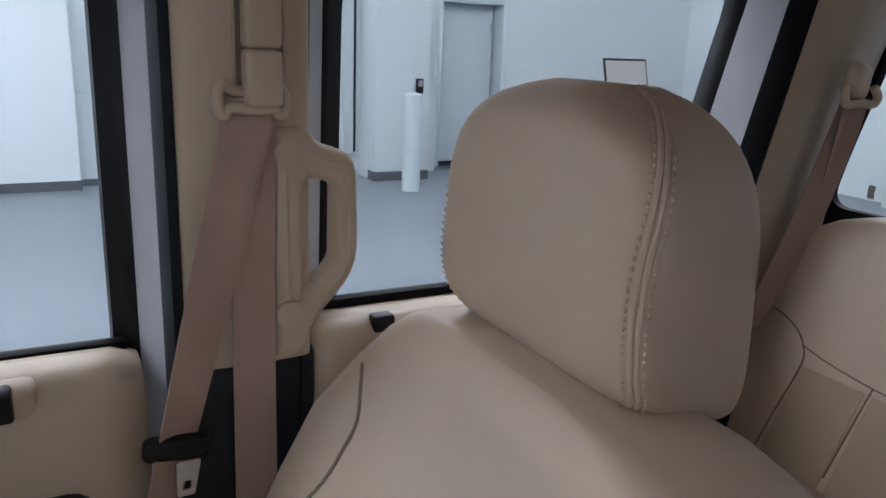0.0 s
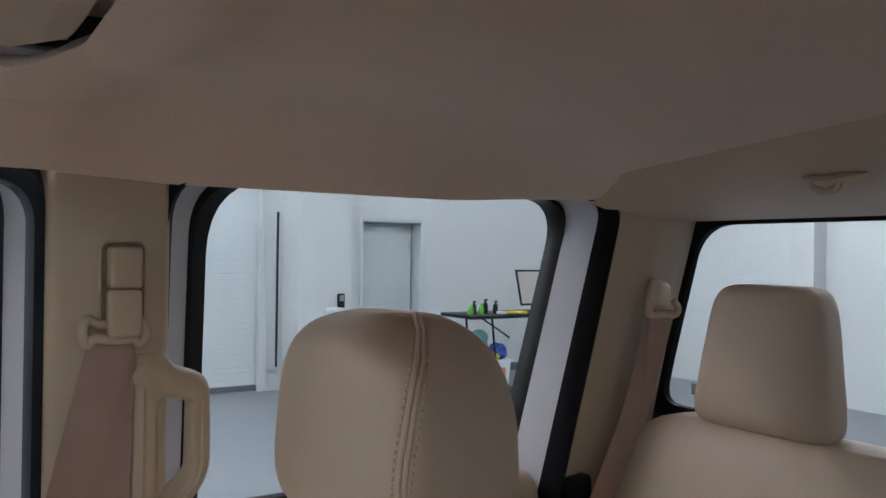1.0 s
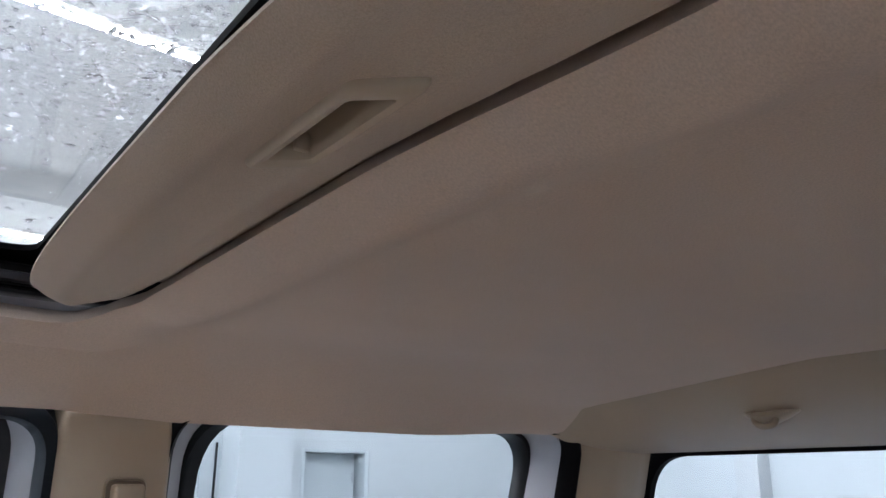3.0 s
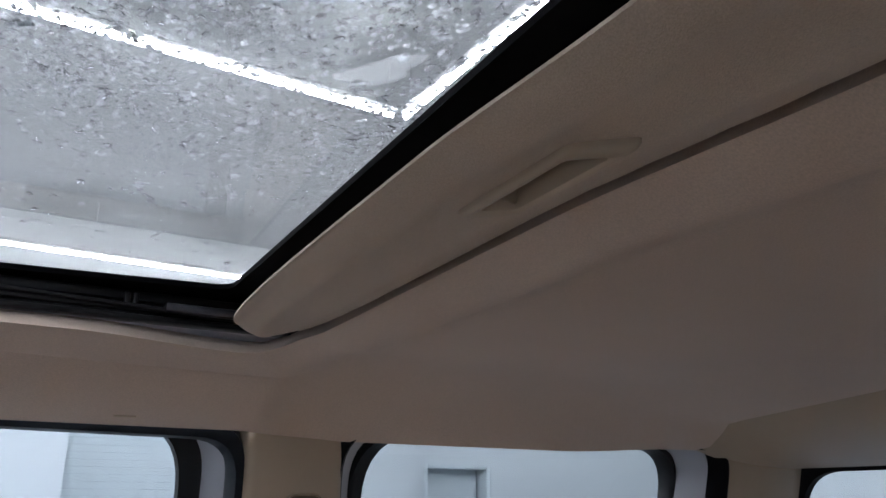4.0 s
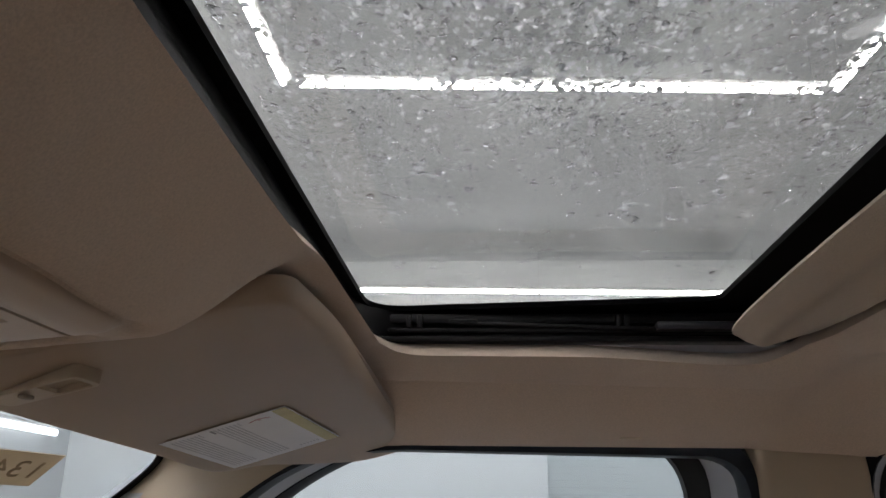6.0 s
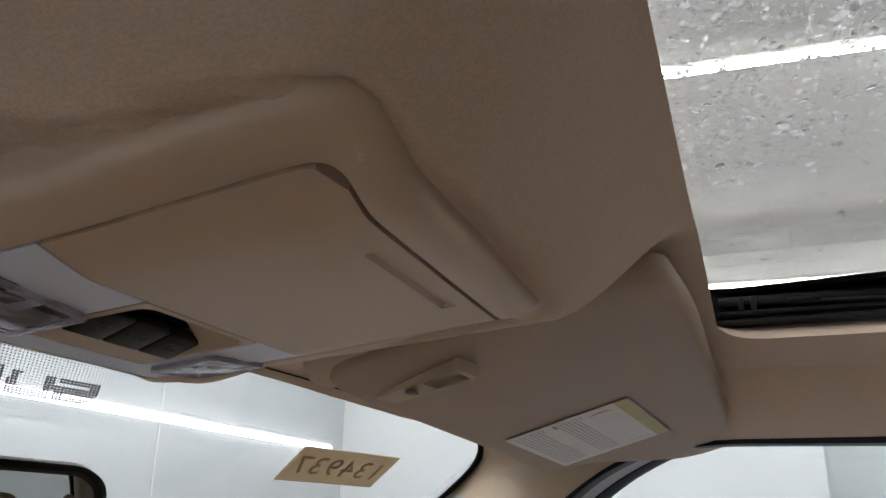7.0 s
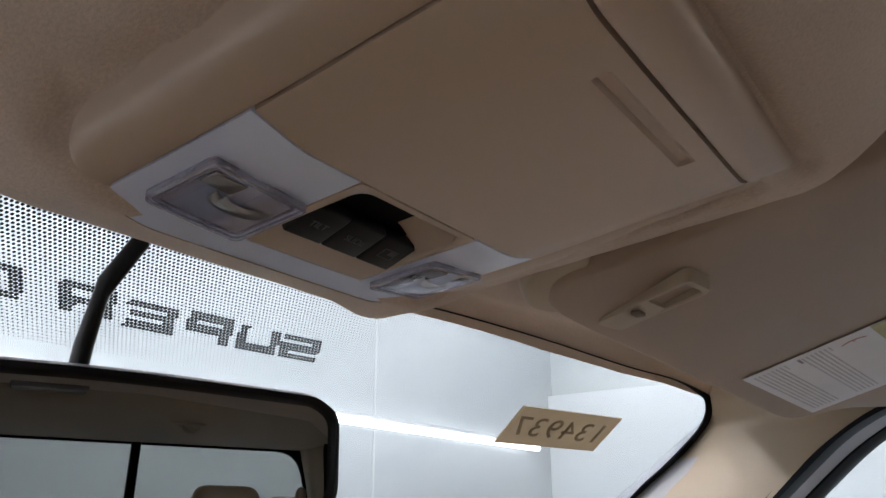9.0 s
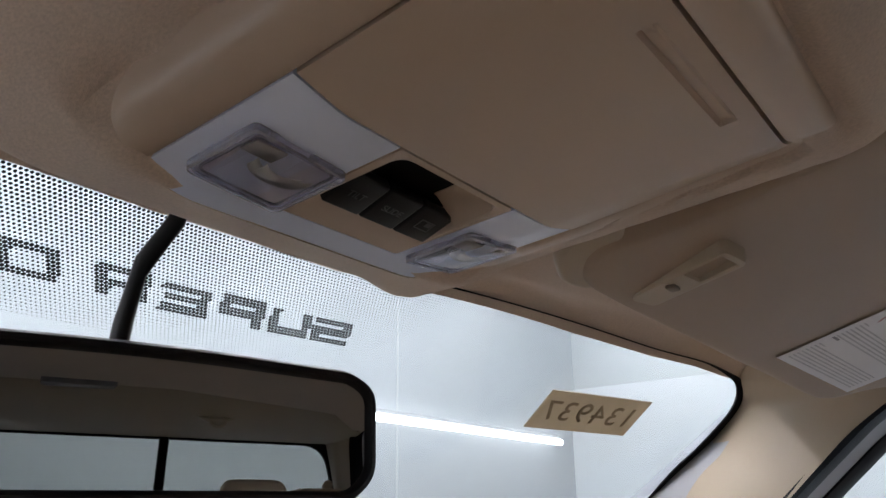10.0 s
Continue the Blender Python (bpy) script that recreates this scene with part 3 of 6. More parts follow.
for t in (0.0, 0.1, 0.35, 0.7, 0.9, 1.0):
    row = []
    for p, q in zip(INNER, OUTER):
        p = Vector((CX, CY)) + (p - Vector((CX, CY))) * 1.34
        r = p.lerp(Vector((CX, CY)) + (q - Vector((CX, CY))) * 1.13, t)
        row.append((r.x, min(r.y, 0.70 - 0.25 * r.x * r.x), 1.885 - 0.05 * t ** 3))
    rows.append(row)
top = [[(x, y, z + 0.02) for x, y, z in row] for row in rows]
part("roof", lattice(rows + top[::-1], close_u=True, close_v=True), PAINT)
tagged(bpy.data.objects["roof"], "pale painted metal truck roof around the sunroof", "roof", kind="structure")


# lining over the rear window, set off by a seam
def rear_lining(u, v):
    x = lerp(-0.700, 0.700, u)
    a = abs(x)
    y = lerp(-0.784, -1.035, v)
    z0 = lining_z(min(a, 0.69), -0.80) + 0.002
    z1 = 1.716
    return (x, y, lerp(z0, z1, v ** 0.9) - 0.012 * math.sin(math.pi * v))


part("wall_rear_lining", sheet(rear_lining, 48, 10, 0.012, (0, -0.5, 1)), TRIM)
tagged(bpy.data.objects["wall_rear_lining"], "tan moulded trim panel above the rear window", "trim panel", kind="structure")
# ---- cab: doors, their frames and windows ----
# openings in (y, z), counter-clockwise seen from inside the cab with y to the left
FRONT = [(-0.002, 1.12), (1.13, 1.12), (0.86, 1.44), (0.665, 1.622), (0.585, 1.692), (0.515, 1.726), (0.40, 1.741), (-0.002, 1.736)]
REAR = [(-0.680, 1.12), (-0.130, 1.12), (-0.142, 1.735), (-0.853, 1.730)]


def opening_rings(corners, sets, radii, s, more=0.0):
    """Closed section of an opening's lining: rows of (x, insets by edge). more: extra corner radius."""
    rows = []
    for x, ins in sets:
        rows.append([(s * x, p.x, p.y) for p in poly_loop(corners, ins, [r + more if r > 0.02 else r for r in radii], 8)])
    return lattice(rows, close_u=True, close_v=True)


def front_ins(rear, top=-0.012, front=0.01):
    return [0, front, front, front, front * 0.6, top * 0.5, top, rear]


def rear_ins(fore, aft, top=-0.012):
    return [0, fore, top, aft]


FR_R = [0.01, 0.05, 0.05, 0.05, 0.04, 0.04, 0.05, 0.05]
RR_R = [0.01, 0.01, 0.065, 0.045]
for s, side in ((1, "right"), (-1, "left")):
    seen = s == 1
    fd = thing(f"door_{2 if seen else 3}", (s * 0.75, 0.4, 1.0), "front cab door with tan trim and black window frame", "door", kind="structure")
    rd = thing(f"door_{4 if seen else 5}", (s * 0.75, -0.45, 1.0), "rear cab door with tan trim and black window frame", "door", kind="structure")
    part("weatherstrip", opening_rings(FRONT, [(0.692, front_ins(-0.004, -0.008, -0.004)), (0.690, front_ins(0.006, 0.009, 0.006)), (0.705, front_ins(0.013, 0.011, 0.01)), (0.722, front_ins(0.012, 0.004, 0.008)), (0.725, front_ins(-0.01, -0.024, -0.01))], FR_R, s), RUBBER_BLUE, fd)
    part("body_jamb", opening_rings(FRONT, [(0.722, front_ins(0.011, -0.016, 0.002)), (0.745, front_ins(0.020, -0.018, 0.006)), (0.782, front_ins(0.030, -0.020, 0.01)), (0.785, front_ins(-0.02, -0.03, -0.02)), (0.722, front_ins(-0.02, -0.03, -0.02))], FR_R, s, 0.02), PAINT, fd)
    part("window_frame", opening_rings(FRONT, [(0.778, front_ins(0.028, -0.018, 0.012)), (0.784, front_ins(0.040, -0.018, 0.016)), (0.792, front_ins(0.054, -0.018, 0.02)), (0.806, front_ins(0.056, -0.018, 0.02)), (0.806, front_ins(-0.02, -0.03, -0.02)), (0.784, front_ins(-0.02, -0.03, -0.02))], FR_R, s, 0.035), BLACK, fd)
    part("weatherstrip", opening_rings(REAR, [(0.692, rear_ins(-0.014, -0.008, -0.014)), (0.687, rear_ins(-0.010, 0.000, -0.010)), (0.700, rear_ins(-0.002, 0.014, -0.012)), (0.716, rear_ins(-0.002, 0.020, -0.016)), (0.725, rear_ins(-0.016, -0.01, -0.024))], RR_R, s), RUBBER, rd)
    part("body_jamb", opening_rings(REAR, [(0.716, rear_ins(-0.002, 0.016, -0.016)), (0.745, rear_ins(0.013, 0.026, -0.018)), (0.780, rear_ins(0.041, 0.037, -0.020)), (0.785, rear_ins(-0.02, -0.02, -0.03)), (0.722, rear_ins(-0.02, -0.02, -0.03))], RR_R, s, 0.015), PAINT, rd)
    part("window_frame", opening_rings(REAR, [(0.774, rear_ins(0.038, 0.035, -0.018)), (0.779, rear_ins(0.046, 0.038, -0.018)), (0.790, rear_ins(0.064, 0.043, -0.018)), (0.806, rear_ins(0.066, 0.044, -0.018)), (0.806, rear_ins(-0.02, -0.02, -0.03)), (0.782, rear_ins(-0.02, -0.02, -0.03))], RR_R, s, 0.04), BLACK, rd)
    for d, corners, radii, ins in ((fd, FRONT, FR_R, front_ins(0.03, -0.02, 0.0)), (rd, REAR, RR_R, rear_ins(0.03, 0.02, -0.02))):
        loop = poly_loop(corners, ins, radii, 4)
        pane = part("pane", plate(loop, lambda a, b, c: (s * (0.797 + c), a, b), 0.004), GLASS, d, "clear door window glass", smooth=False)
        pane.visible_shadow = False

    def panel(y0, y1, ztop, prof):
        def fn(u, v):
            y = lerp(y0, y1, u)
            p = along(prof, v)
            end = min(u * (y1 - y0), (1 - u) * (y1 - y0)) / 0.03
            pull = 0.02 * (1 - math.sqrt(max(0, 1 - (1 - min(1, end)) ** 2)))
            return (s * (p.x + pull), y, p.y + ztop - 1.33 - 0.6 * pull * (1 if p.y > 1.3 else 0))
        return sheet(fn, 40, 30, 0.03, (s, 0, -0.2))

    PROF = [(0.776, 1.296), (0.765, 1.306), (0.740, 1.313), (0.712, 1.312), (0.694, 1.294), (0.684, 1.25), (0.679, 1.20), (0.674, 1.15), (0.680, 1.08), (0.69, 0.9), (0.69, 0.75)]
    part("trim_panel", panel(0.032, 1.05, 1.325, PROF), TRIM, fd, "smooth tan moulded door trim")
    part("trim_panel", panel(-0.70, -0.133, 1.335, PROF), TRIM, rd, "smooth tan moulded door trim")
    part("belt_seal", rbox((s * 0.783, 0.54, 1.296), (0.020, 1.0, 0.02), 0.006), RUBBER, fd)
    part("belt_seal", rbox((s * 0.783, -0.44, 1.313), (0.020, 0.60, 0.02), 0.006), RUBBER, rd)
    if seen:
        part("switch_recess", rbox((0.702, 0.168, 1.286), (0.03, 0.082, 0.046), 0.010, 3, (0, -18, 0)), TRIM, fd)
        part("lock_switch", rbox((0.688, 0.170, 1.292), (0.02, 0.046, 0.034), 0.004, 2, (0, -18, 0)), BLACK, fd, "black lock switch")
        part("armrest", rbox((0.672, 0.33, 1.165), (0.07, 0.49, 0.06), 0.025, 4), RUBBER_BLUE, fd, "dark blue-black padded armrest")
        part("lock_pull", rbox((0.705, -0.222, 1.314), (0.020, 0.026, 0.020), 0.004), BLACK, rd, "black lock pull")
    # cant rail above the doors and the outer door skins
    rail = lattice([[(s * x, y, z) for x, z in ((0.692, 1.741), (0.72, 1.752), (0.81, 1.752), (0.85, 1.79), (0.80, 1.86), (0.74, 1.86), (0.69, 1.80))] for y in (-1.1, -0.8, -0.4, 0.0, 0.40)], close_u=True, cap=True)
    tagged(part(f"trim_roof_rail_{side}", rail, PAINT), "painted roof rail above the cab doors", "roof rail", kind="structure")
    rail = lattice([[(s * (x + 0.04 * k), lerp(0.40, 1.3, k), z - dz) for x, z in ((0.745, 1.741), (0.76, 1.752), (0.83, 1.752), (0.87, 1.79), (0.84, 1.85), (0.79, 1.85), (0.75, 1.80))] for k, dz in ((0, 0), (0.2, 0.02), (0.35, 0.09), (0.6, 0.25), (1, 0.5))], close_u=True, cap=True)
    tagged(part(f"trim_front_rail_{side}", rail, PAINT), "painted windscreen pillar outside the cab", "pillar", kind="structure")
    tagged(part(f"wall_door_skin_{side}", rbox((s * 0.84, 0.0, 0.93), (0.06, 2.6, 0.66), 0.02), PAINT), "painted outer door skins below the windows", "door skin", kind="structure")
    tagged(part(f"wall_pillar_core_{side}", rbox((s * 0.765, -0.07, 1.5), (0.075, 0.10, 0.62), 0.01), PAINT), "painted metal core of the middle pillar", "pillar", kind="structure")
    tagged(part(f"wall_rear_core_{side}", rbox((s * 0.815, -0.93, 1.45), (0.07, 0.15, 0.9), 0.02), PAINT), "painted metal rear corner of the cab", "pillar", kind="structure")

# ---- cab: pillars' trim on the passenger side ----


def pillar_b(u, v):
    z = lerp(1.745, 1.296, v)
    y = lerp(-0.003, -0.138, u)
    e = min(u, 1 - u) * 0.135 / 0.014
    x = 0.684 + 0.020 * (1 - math.sqrt(max(0, 1 - (1 - min(1, e)) ** 2))) + 0.004 * v
    x -= 0.004 * math.sin(math.pi * u)
    x += 0.010 * smooth01((0.10 - v) / 0.10)
    return (x, y, z)


bp = part("wall_pillar_trim", sheet(pillar_b, 30, 24, 0.01, (1, 0, 0)), TRIM)
tagged(bp, "tan moulded trim of the middle door pillar", "pillar trim", kind="structure")
tagged(part("wall_pillar_base", rbox((0.715, -0.066, 1.08), (0.05, 0.15, 0.45), 0.012, 3), RUBBER_BLUE), "dark lower cover of the middle door pillar", "pillar trim", kind="structure")

# grab handle moulded on the rear edge of the pillar trim
grab = thing("grab_handle", (0.69, -0.15, 1.43), "tan moulded plastic grab handle on the door pillar", "grab handle")
out = poly_loop([(-0.092, 1.297), (-0.092, 1.540), (-0.128, 1.540), (-0.140, 1.521), (-0.181, 1.508), (-0.184, 1.388), (-0.134, 1.334), (-0.118, 1.297)], [0] * 8, [0.004, 0.006, 0.012, 0.012, 0.028, 0.03, 0.025, 0.012], 6)
hol = poly_loop([(-0.124, 1.374), (-0.124, 1.470), (-0.127, 1.485), (-0.146, 1.483), (-0.158, 1.478), (-0.157, 1.400), (-0.150, 1.389), (-0.132, 1.375)], [0] * 8, [0.006, 0.006, 0.006, 0.006, 0.008, 0.008, 0.008, 0.006], 6)
inn = lambda f, p, q: [Vector(a).lerp(Vector(b), f) for a, b in zip(p, q)]
rows = []
for f, x in ((0.0, 0.706), (0.0, 0.688), (0.06, 0.681), (0.18, 0.677), (0.42, 0.6745), (0.52, 0.677), (0.58, 0.6765), (0.82, 0.677), (0.94, 0.681), (1.0, 0.688), (1.0, 0.706)):
    rows.append([(x, p.x, p.y) for p in inn(f, out, hol)])
part("grip", lattice(rows, close_u=True, close_v=True), TRIM, grab)
for z in (1.513, 1.350):
    bm = bmesh.new()
    bmesh.ops.create_cone(bm, cap_ends=True, segments=24, radius1=0.0135, radius2=0.0128, depth=0.006, matrix=pose(0.6722, -0.106, z, 0, 90, 0))
    part("screw_cap", bm, TRIM, grab)


def pillar_c(u, v):
    z = lerp(1.775, 1.20, v)
    a = Vector((0.692, -0.842 + 0.25 * max(0, 1.735 - z), z))
    xb = (0.680 + (1.715 - z) * 0.278 if z > 1.47 else 0.748 + (1.47 - z) * 0.23) + 0.008
    b = Vector((xb, -1.035, z))
    p = a.lerp(b, u)
    p.x -= 0.012 * math.sin(math.pi * u) + 0.006 * smooth01((u - 0.35) / 0.15) * (1 - smooth01((u - 0.75) / 0.2))
    e = min(1, u / 0.06)
    p.x += 0.014 * (1 - math.sqrt(max(0, 1 - (1 - e) ** 2)))
    return p


tagged(part("wall_rear_pillar_trim", sheet(pillar_c, 24, 24, 0.01, (1, 0, 0)), TRIM), "tan moulded trim of the rear corner pillar", "pillar trim", kind="structure")
tagged(part("wall_rear_pillar_base", rbox((0.700, -0.765, 1.145), (0.03, 0.062, 0.32), 0.01), RUBBER), "black lower cover beside the rear seat", "pillar trim", kind="structure")

WS_EDGE = [(0.698, 0.717, 1.761), (0.752, 0.730, 1.732), (0.773, 0.750, 1.711), (0.788, 0.796, 1.674), (0.796, 0.846, 1.637), (0.845, 0.976, 1.53), (0.913, 1.152, 1.38)]
DW_EDGE = [(0.688, 0.40, 1.742), (0.690, 0.515, 1.727), (0.692, 0.590, 1.690), (0.694, 0.668, 1.622), (0.70, 0.87, 1.43), (0.71, 1.02, 1.26)]


def pillar_a(u, v):
    a, b = along(DW_EDGE, v), along(WS_EDGE, v)
    p = a.lerp(b, u)
    bulge = Vector((-0.75, -0.5, -0.45)).normalized()
    w = smooth01(v / 0.10)
    # its upper end is tucked behind the lining
    return p + bulge * ((0.022 * math.sin(math.pi * u) + 0.006) * w - 0.012 * (1 - w))


tagged(part("wall_front_pillar_trim", sheet(pillar_a, 20, 40, 0.012, (0.75, 0.5, 0.45)), TRIM), "tan moulded trim of the windscreen pillar", "pillar trim", kind="structure")


# ---- windscreen ----
def screen(x, z):
    return Vector((x, 0.905 - 0.3 * x * x - 1.43 * (z - 1.73), z))


SN = Vector((0, 0.573, 0.82))
ws = thing("window_1", (0, 1.0, 1.55), "clear raked windscreen with a dotted black band on top", "windscreen", kind="structure")
pane = part("pane", sheet(lambda u, v: screen(lerp(-0.95, 0.95, u), lerp(1.86, 1.25, v)), 40, 12, 0.005, SN), GLASS, ws, "clear windscreen glass")
pane.visible_shadow = False
# black border along the header, round the corner and down the pillar
BORDER = [(0.20, 1.775), (0.322, 1.775), (0.439, 1.771), (0.566, 1.7625), (0.643, 1.758), (0.696, 1.751), (0.726, 1.745), (0.750, 1.732), (0.766, 1.712), (0.777, 1.675), (0.783, 1.638), (0.83, 1.53), (0.90, 1.38)]
for s in (1, -1):
    rows = []
    for k in range(61):
        t = k / 60
        q, a, b = (along([(x, z, 0) for x, z in BORDER], min(1, max(0, t + dt))) for dt in (0, -0.01, 0.01))
        c = screen(s * q.x, q.y) - SN * 0.002
        d = (screen(s * b.x, b.y) - screen(s * a.x, a.y)).normalized()
        w = SN.cross(d) * s
        inw = -0.0040 + 0.0130 * smooth01((t - 0.30) / 0.30)
        w = w if w.dot(screen(s * 0.3, 1.5) - c) > 0 else -w
        outw = 0.0045 + 0.0405 * smooth01((t - 0.50) / 0.22)
        rows.append([c - w * outw, c + w * inw, c + w * inw - SN * 0.002, c - w * outw - SN * 0.002])
    part("black_border", lattice(rows, close_u=True), RUBBER, ws)

# dotted band: rows of printed dots that shrink towards its lower edge, with plain darker shapes in it
# strokes (u0, u1, v0, v1) in a letter's own square, read from outside
LETTERS = {"S": ((-1, 1, 0.55, 1), (-1, 1, -0.22, 0.22), (-1, 1, -1, -0.55), (-1, -0.62, 0, 1), (0.62, 1, -1, 0)),
           "U": ((-1, -0.62, -1, 1), (0.62, 1, -1, 1), (-1, 1, -1, -0.55)),
           "P": ((-1, -0.62, -1, 1), (-1, 1, 0.55, 1), (-1, 1, -0.3, 0.12), (0.62, 1, -0.2, 1)),
           "E": ((-1, -0.62, -1, 1), (-1, 1, 0.55, 1), (-1, 0.8, -0.22, 0.22), (-1, 1, -1, -0.55)),
           "R": ((-1, -0.62, -1, 1), (-1, 1, 0.55, 1), (-1, 1, -0.3, 0.12), (0.62, 1, -0.2, 1), (0.45, 0.95, -1, -0.2)),
           "": ((-1, -0.62, -1, 1), (-1, 1, 0.55, 1), (0.62, 1, -1, 1), (-1, 1, -1, -0.55))}
GLYPHS = [(0.1950, 1.7363, "S"), (0.1545, 1.7364, "U"), (0.1106, 1.7369, "P"), (0.0638, 1.7365, "E"), (0.0163, 1.7375, "R"), (-0.0446, 1.7377, ""), (-0.090, 1.7377, "")]


def band_low(x):
    """Lower edge of the dotted band, as a height."""
    a = abs(x - 0.0)
    return 1.713 + 0.054 * smooth01((a - 0.205) / 0.115)


bm = bmesh.new()
PITCH = 0.0031
for j in range(0, 64):
    z = 1.795 - j * PITCH * 0.50
    for i in range(-146, 147):
        x = (i + 0.5 * (j % 2)) * PITCH
        low = band_low(x)
        if z < low:
            continue
        depth = (z - low) / 0.06
        r = PITCH * (0.13 + 0.27 * min(1, depth) ** 0.8) * (1 - 0.45 * smooth01((x + 0.05) / 0.30))
        for gx, gz, letter in GLYPHS:
            du, dv = -(x - gx + 0.72 * (z - gz)) / 0.0182, (z - gz) / 0.0068
            if abs(du) < 1.05 and abs(dv) < 1.05 and any(a - 0.05 < du < b + 0.05 and c - 0.05 < dv < d + 0.05 for a, b, c, d in LETTERS[letter]):
                r = PITCH * 0.50
        c = screen(x, z) - SN * 0.0015
        ex, ez = Vector((1, -0.6 * x, 0)).normalized(), Vector((0, -0.82, 0.573))
        vs = [bm.verts.new(c + r * (math.cos(a) * ex + math.sin(a) * ez)) for a in (0.0, 1.047, 2.094, 3.142, 4.189, 5.236)]
        bm.faces.new(vs)
dots = part("printed_dots", bm, RUBBER, ws, "fine black printed dots fading downwards", smooth=False)
tagged(dots, kind="stuff")

# kraft paper strip with a written number, read from outside
T0 = Vector((0.564, 0.8453, 1.7038))
TU = Vector((0.1477, -0.0466, -0.002)).normalized()
TV = Vector((-0.0107, -0.0457, 0.0342))
TV = (TV - TU * TV.dot(TU)).normalized()
TN = TU.cross(TV).normalized()
if TN.y > 0:
    TN = -TN
ticket = thing("paper_tag", T0, "brown kraft paper tag with a handwritten number taped to the windscreen", "paper tag")
TW, TH = 0.0775, 0.0285


def on_tag(a, b, c):
    return T0 + TU * (a + 0.05 * b) + TV * b + TN * (0.004 - c)


part("paper", plate([(-TW, -TH), (TW, -TH), (TW, TH), (-TW, TH)], on_tag, 0.0012), CARDBOARD, ticket, smooth=False)
txt = bpy.data.curves.new("tag_text", "FONT")
txt.body = "134937"
txt.size = 0.043
txt.align_x, txt.align_y = "CENTER", "CENTER"
txt.extrude = 0.0002
txt.space_character = 1.12
tob = new("number", txt)
bpy.context.view_layer.update()
me = bpy.data.meshes.new_from_object(tob.evaluated_get(bpy.context.evaluated_depsgraph_get()))
bpy.data.objects.remove(tob)
for v in me.vertices:
    v.co = on_tag(-v.co.x, v.co.y * 0.95 - 0.001, -0.0006 + v.co.z)
me.materials.append(INK)
num = new("number", me)
num.parent = ticket
num.matrix_parent_inverse = ticket.matrix_world.inverted()
tagged(num, "handwritten number showing through the paper")

# ---- rear window: two side panes and a sliding pane ----
rw = thing("window_2", (0, -1.05, 1.54), "wide rear window with black frame and sliding middle pane", "rear window", kind="structure")
RWC = [(-0.784, 1.372), (0.784, 1.372), (0.762, 1.47), (0.694, 1.720), (-0.694, 1.720), (-0.762, 1.47)]
RWR = [0.05, 0.05, 0.06, 0.065, 0.065, 0.06]
o = poly_loop(RWC, [-0.05] * 6, RWR, 8)
i0 = poly_loop(RWC, [-0.006] * 6, RWR, 8)
i1 = poly_loop(RWC, [0.010] * 6, RWR, 8)
rows = [[(p.x, y, p.y) for p in lp] for lp, y in ((o, -1.056), (i0, -1.038), (i1, -1.045), (i1, -1.06), (o, -1.062))]
part("frame", lattice(rows, close_u=True, close_v=True), RUBBER, rw)
for s in (1, -1):
    part("divider", rbox((s * 0.245, -1.045, 1.54), (0.024, 0.02, 0.36), 0.005), RUBBER, rw)
for x0, x1, y in ((-0.76, -0.25, -1.052), (0.25, 0.76, -1.052), (-0.25, 0.25, -1.056)):
    lp = [p for p in poly_loop(RWC, [0.004] * 6, RWR, 8)]
    lp = [Vector((max(x0, min(x1, p.x)), p.y)) for p in lp]
    pane = part("pane", plate(lp, lambda a, b, c: (a, y - c, b), 0.004), GLASS, rw, "clear rear window glass", smooth=False)
    pane.visible_shadow = False
part("stamp", rbox((0.70, -1.0505, 1.417), (0.012, 0.001, 0.02), 0), PAPER, rw)
tagged(part("wall_cab_rear", rbox((0, -1.08, 1.08), (1.7, 0.06, 0.58), 0.01), PAINT), "painted rear wall of the cab below the window", "wall", kind="structure")
tagged(part("wall_cab_header", rbox((0, -1.09, 1.80), (1.6, 0.10, 0.14), 0.02), PAINT), "painted roof edge above the rear window", "wall", kind="structure")
tagged(part("floor_cab", rbox((0, 0.1, 0.72), (1.7, 2.6, 0.04), 0.01), CARPET), "tan carpet on the cab floor", "floor", kind="structure")
tagged(part("wall_dashboard", rbox((0, 1.22, 1.0), (1.6, 0.6, 0.5), 0.06, 4), DASH), "unseen dashboard, darkened to keep bounced light off the roof", "dashboard", kind="structure")

# ---- sunroof ----
sun = thing("sunroof", (0, 0.18, 1.86), "tinted glass sunroof wet with drops, its shade slid half back", "sunroof")


def roof_glass(u, v):
    x, y = lerp(-0.56, 0.56, u), lerp(-0.12, 0.46, v)
    return (x, y, 1.872 + 0.012 * (1 - (x / 0.56) ** 2) - 0.02 * (y - 0.2) ** 2)


part("pane", sheet(roof_glass, 30, 16, 0.005, (0, 0, 1)), ROOF_GLASS, sun, "dark tinted sunroof glass")
# black printed border and frame round the clear part
gl = poly_loop([(-0.481, 0.079), (0.481, 0.079), (0.521, 0.431), (-0.521, 0.431)], [0] * 4, [0.02, 0.02, 0.045, 0.045], 14)
go = poly_loop([(-0.60, -0.16), (0.60, -0.16), (0.60, 0.50), (-0.60, 0.50)], [0] * 4, [0.03] * 4, 14)
part("black_border", lattice([[(*p, 1.8605) for p in gl], [(*p, 1.8605) for p in go], [(*p, 1.866) for p in go], [(*p, 1.866) for p in gl]], close_u=True, close_v=True), GLASS_PRINT, sun)
o1 = poly_loop([(-OX, OYR), (OX, OYR), (OX, OYF), (-OX, OYF)], [-0.030] * 4, [0.08] * 4, 14)
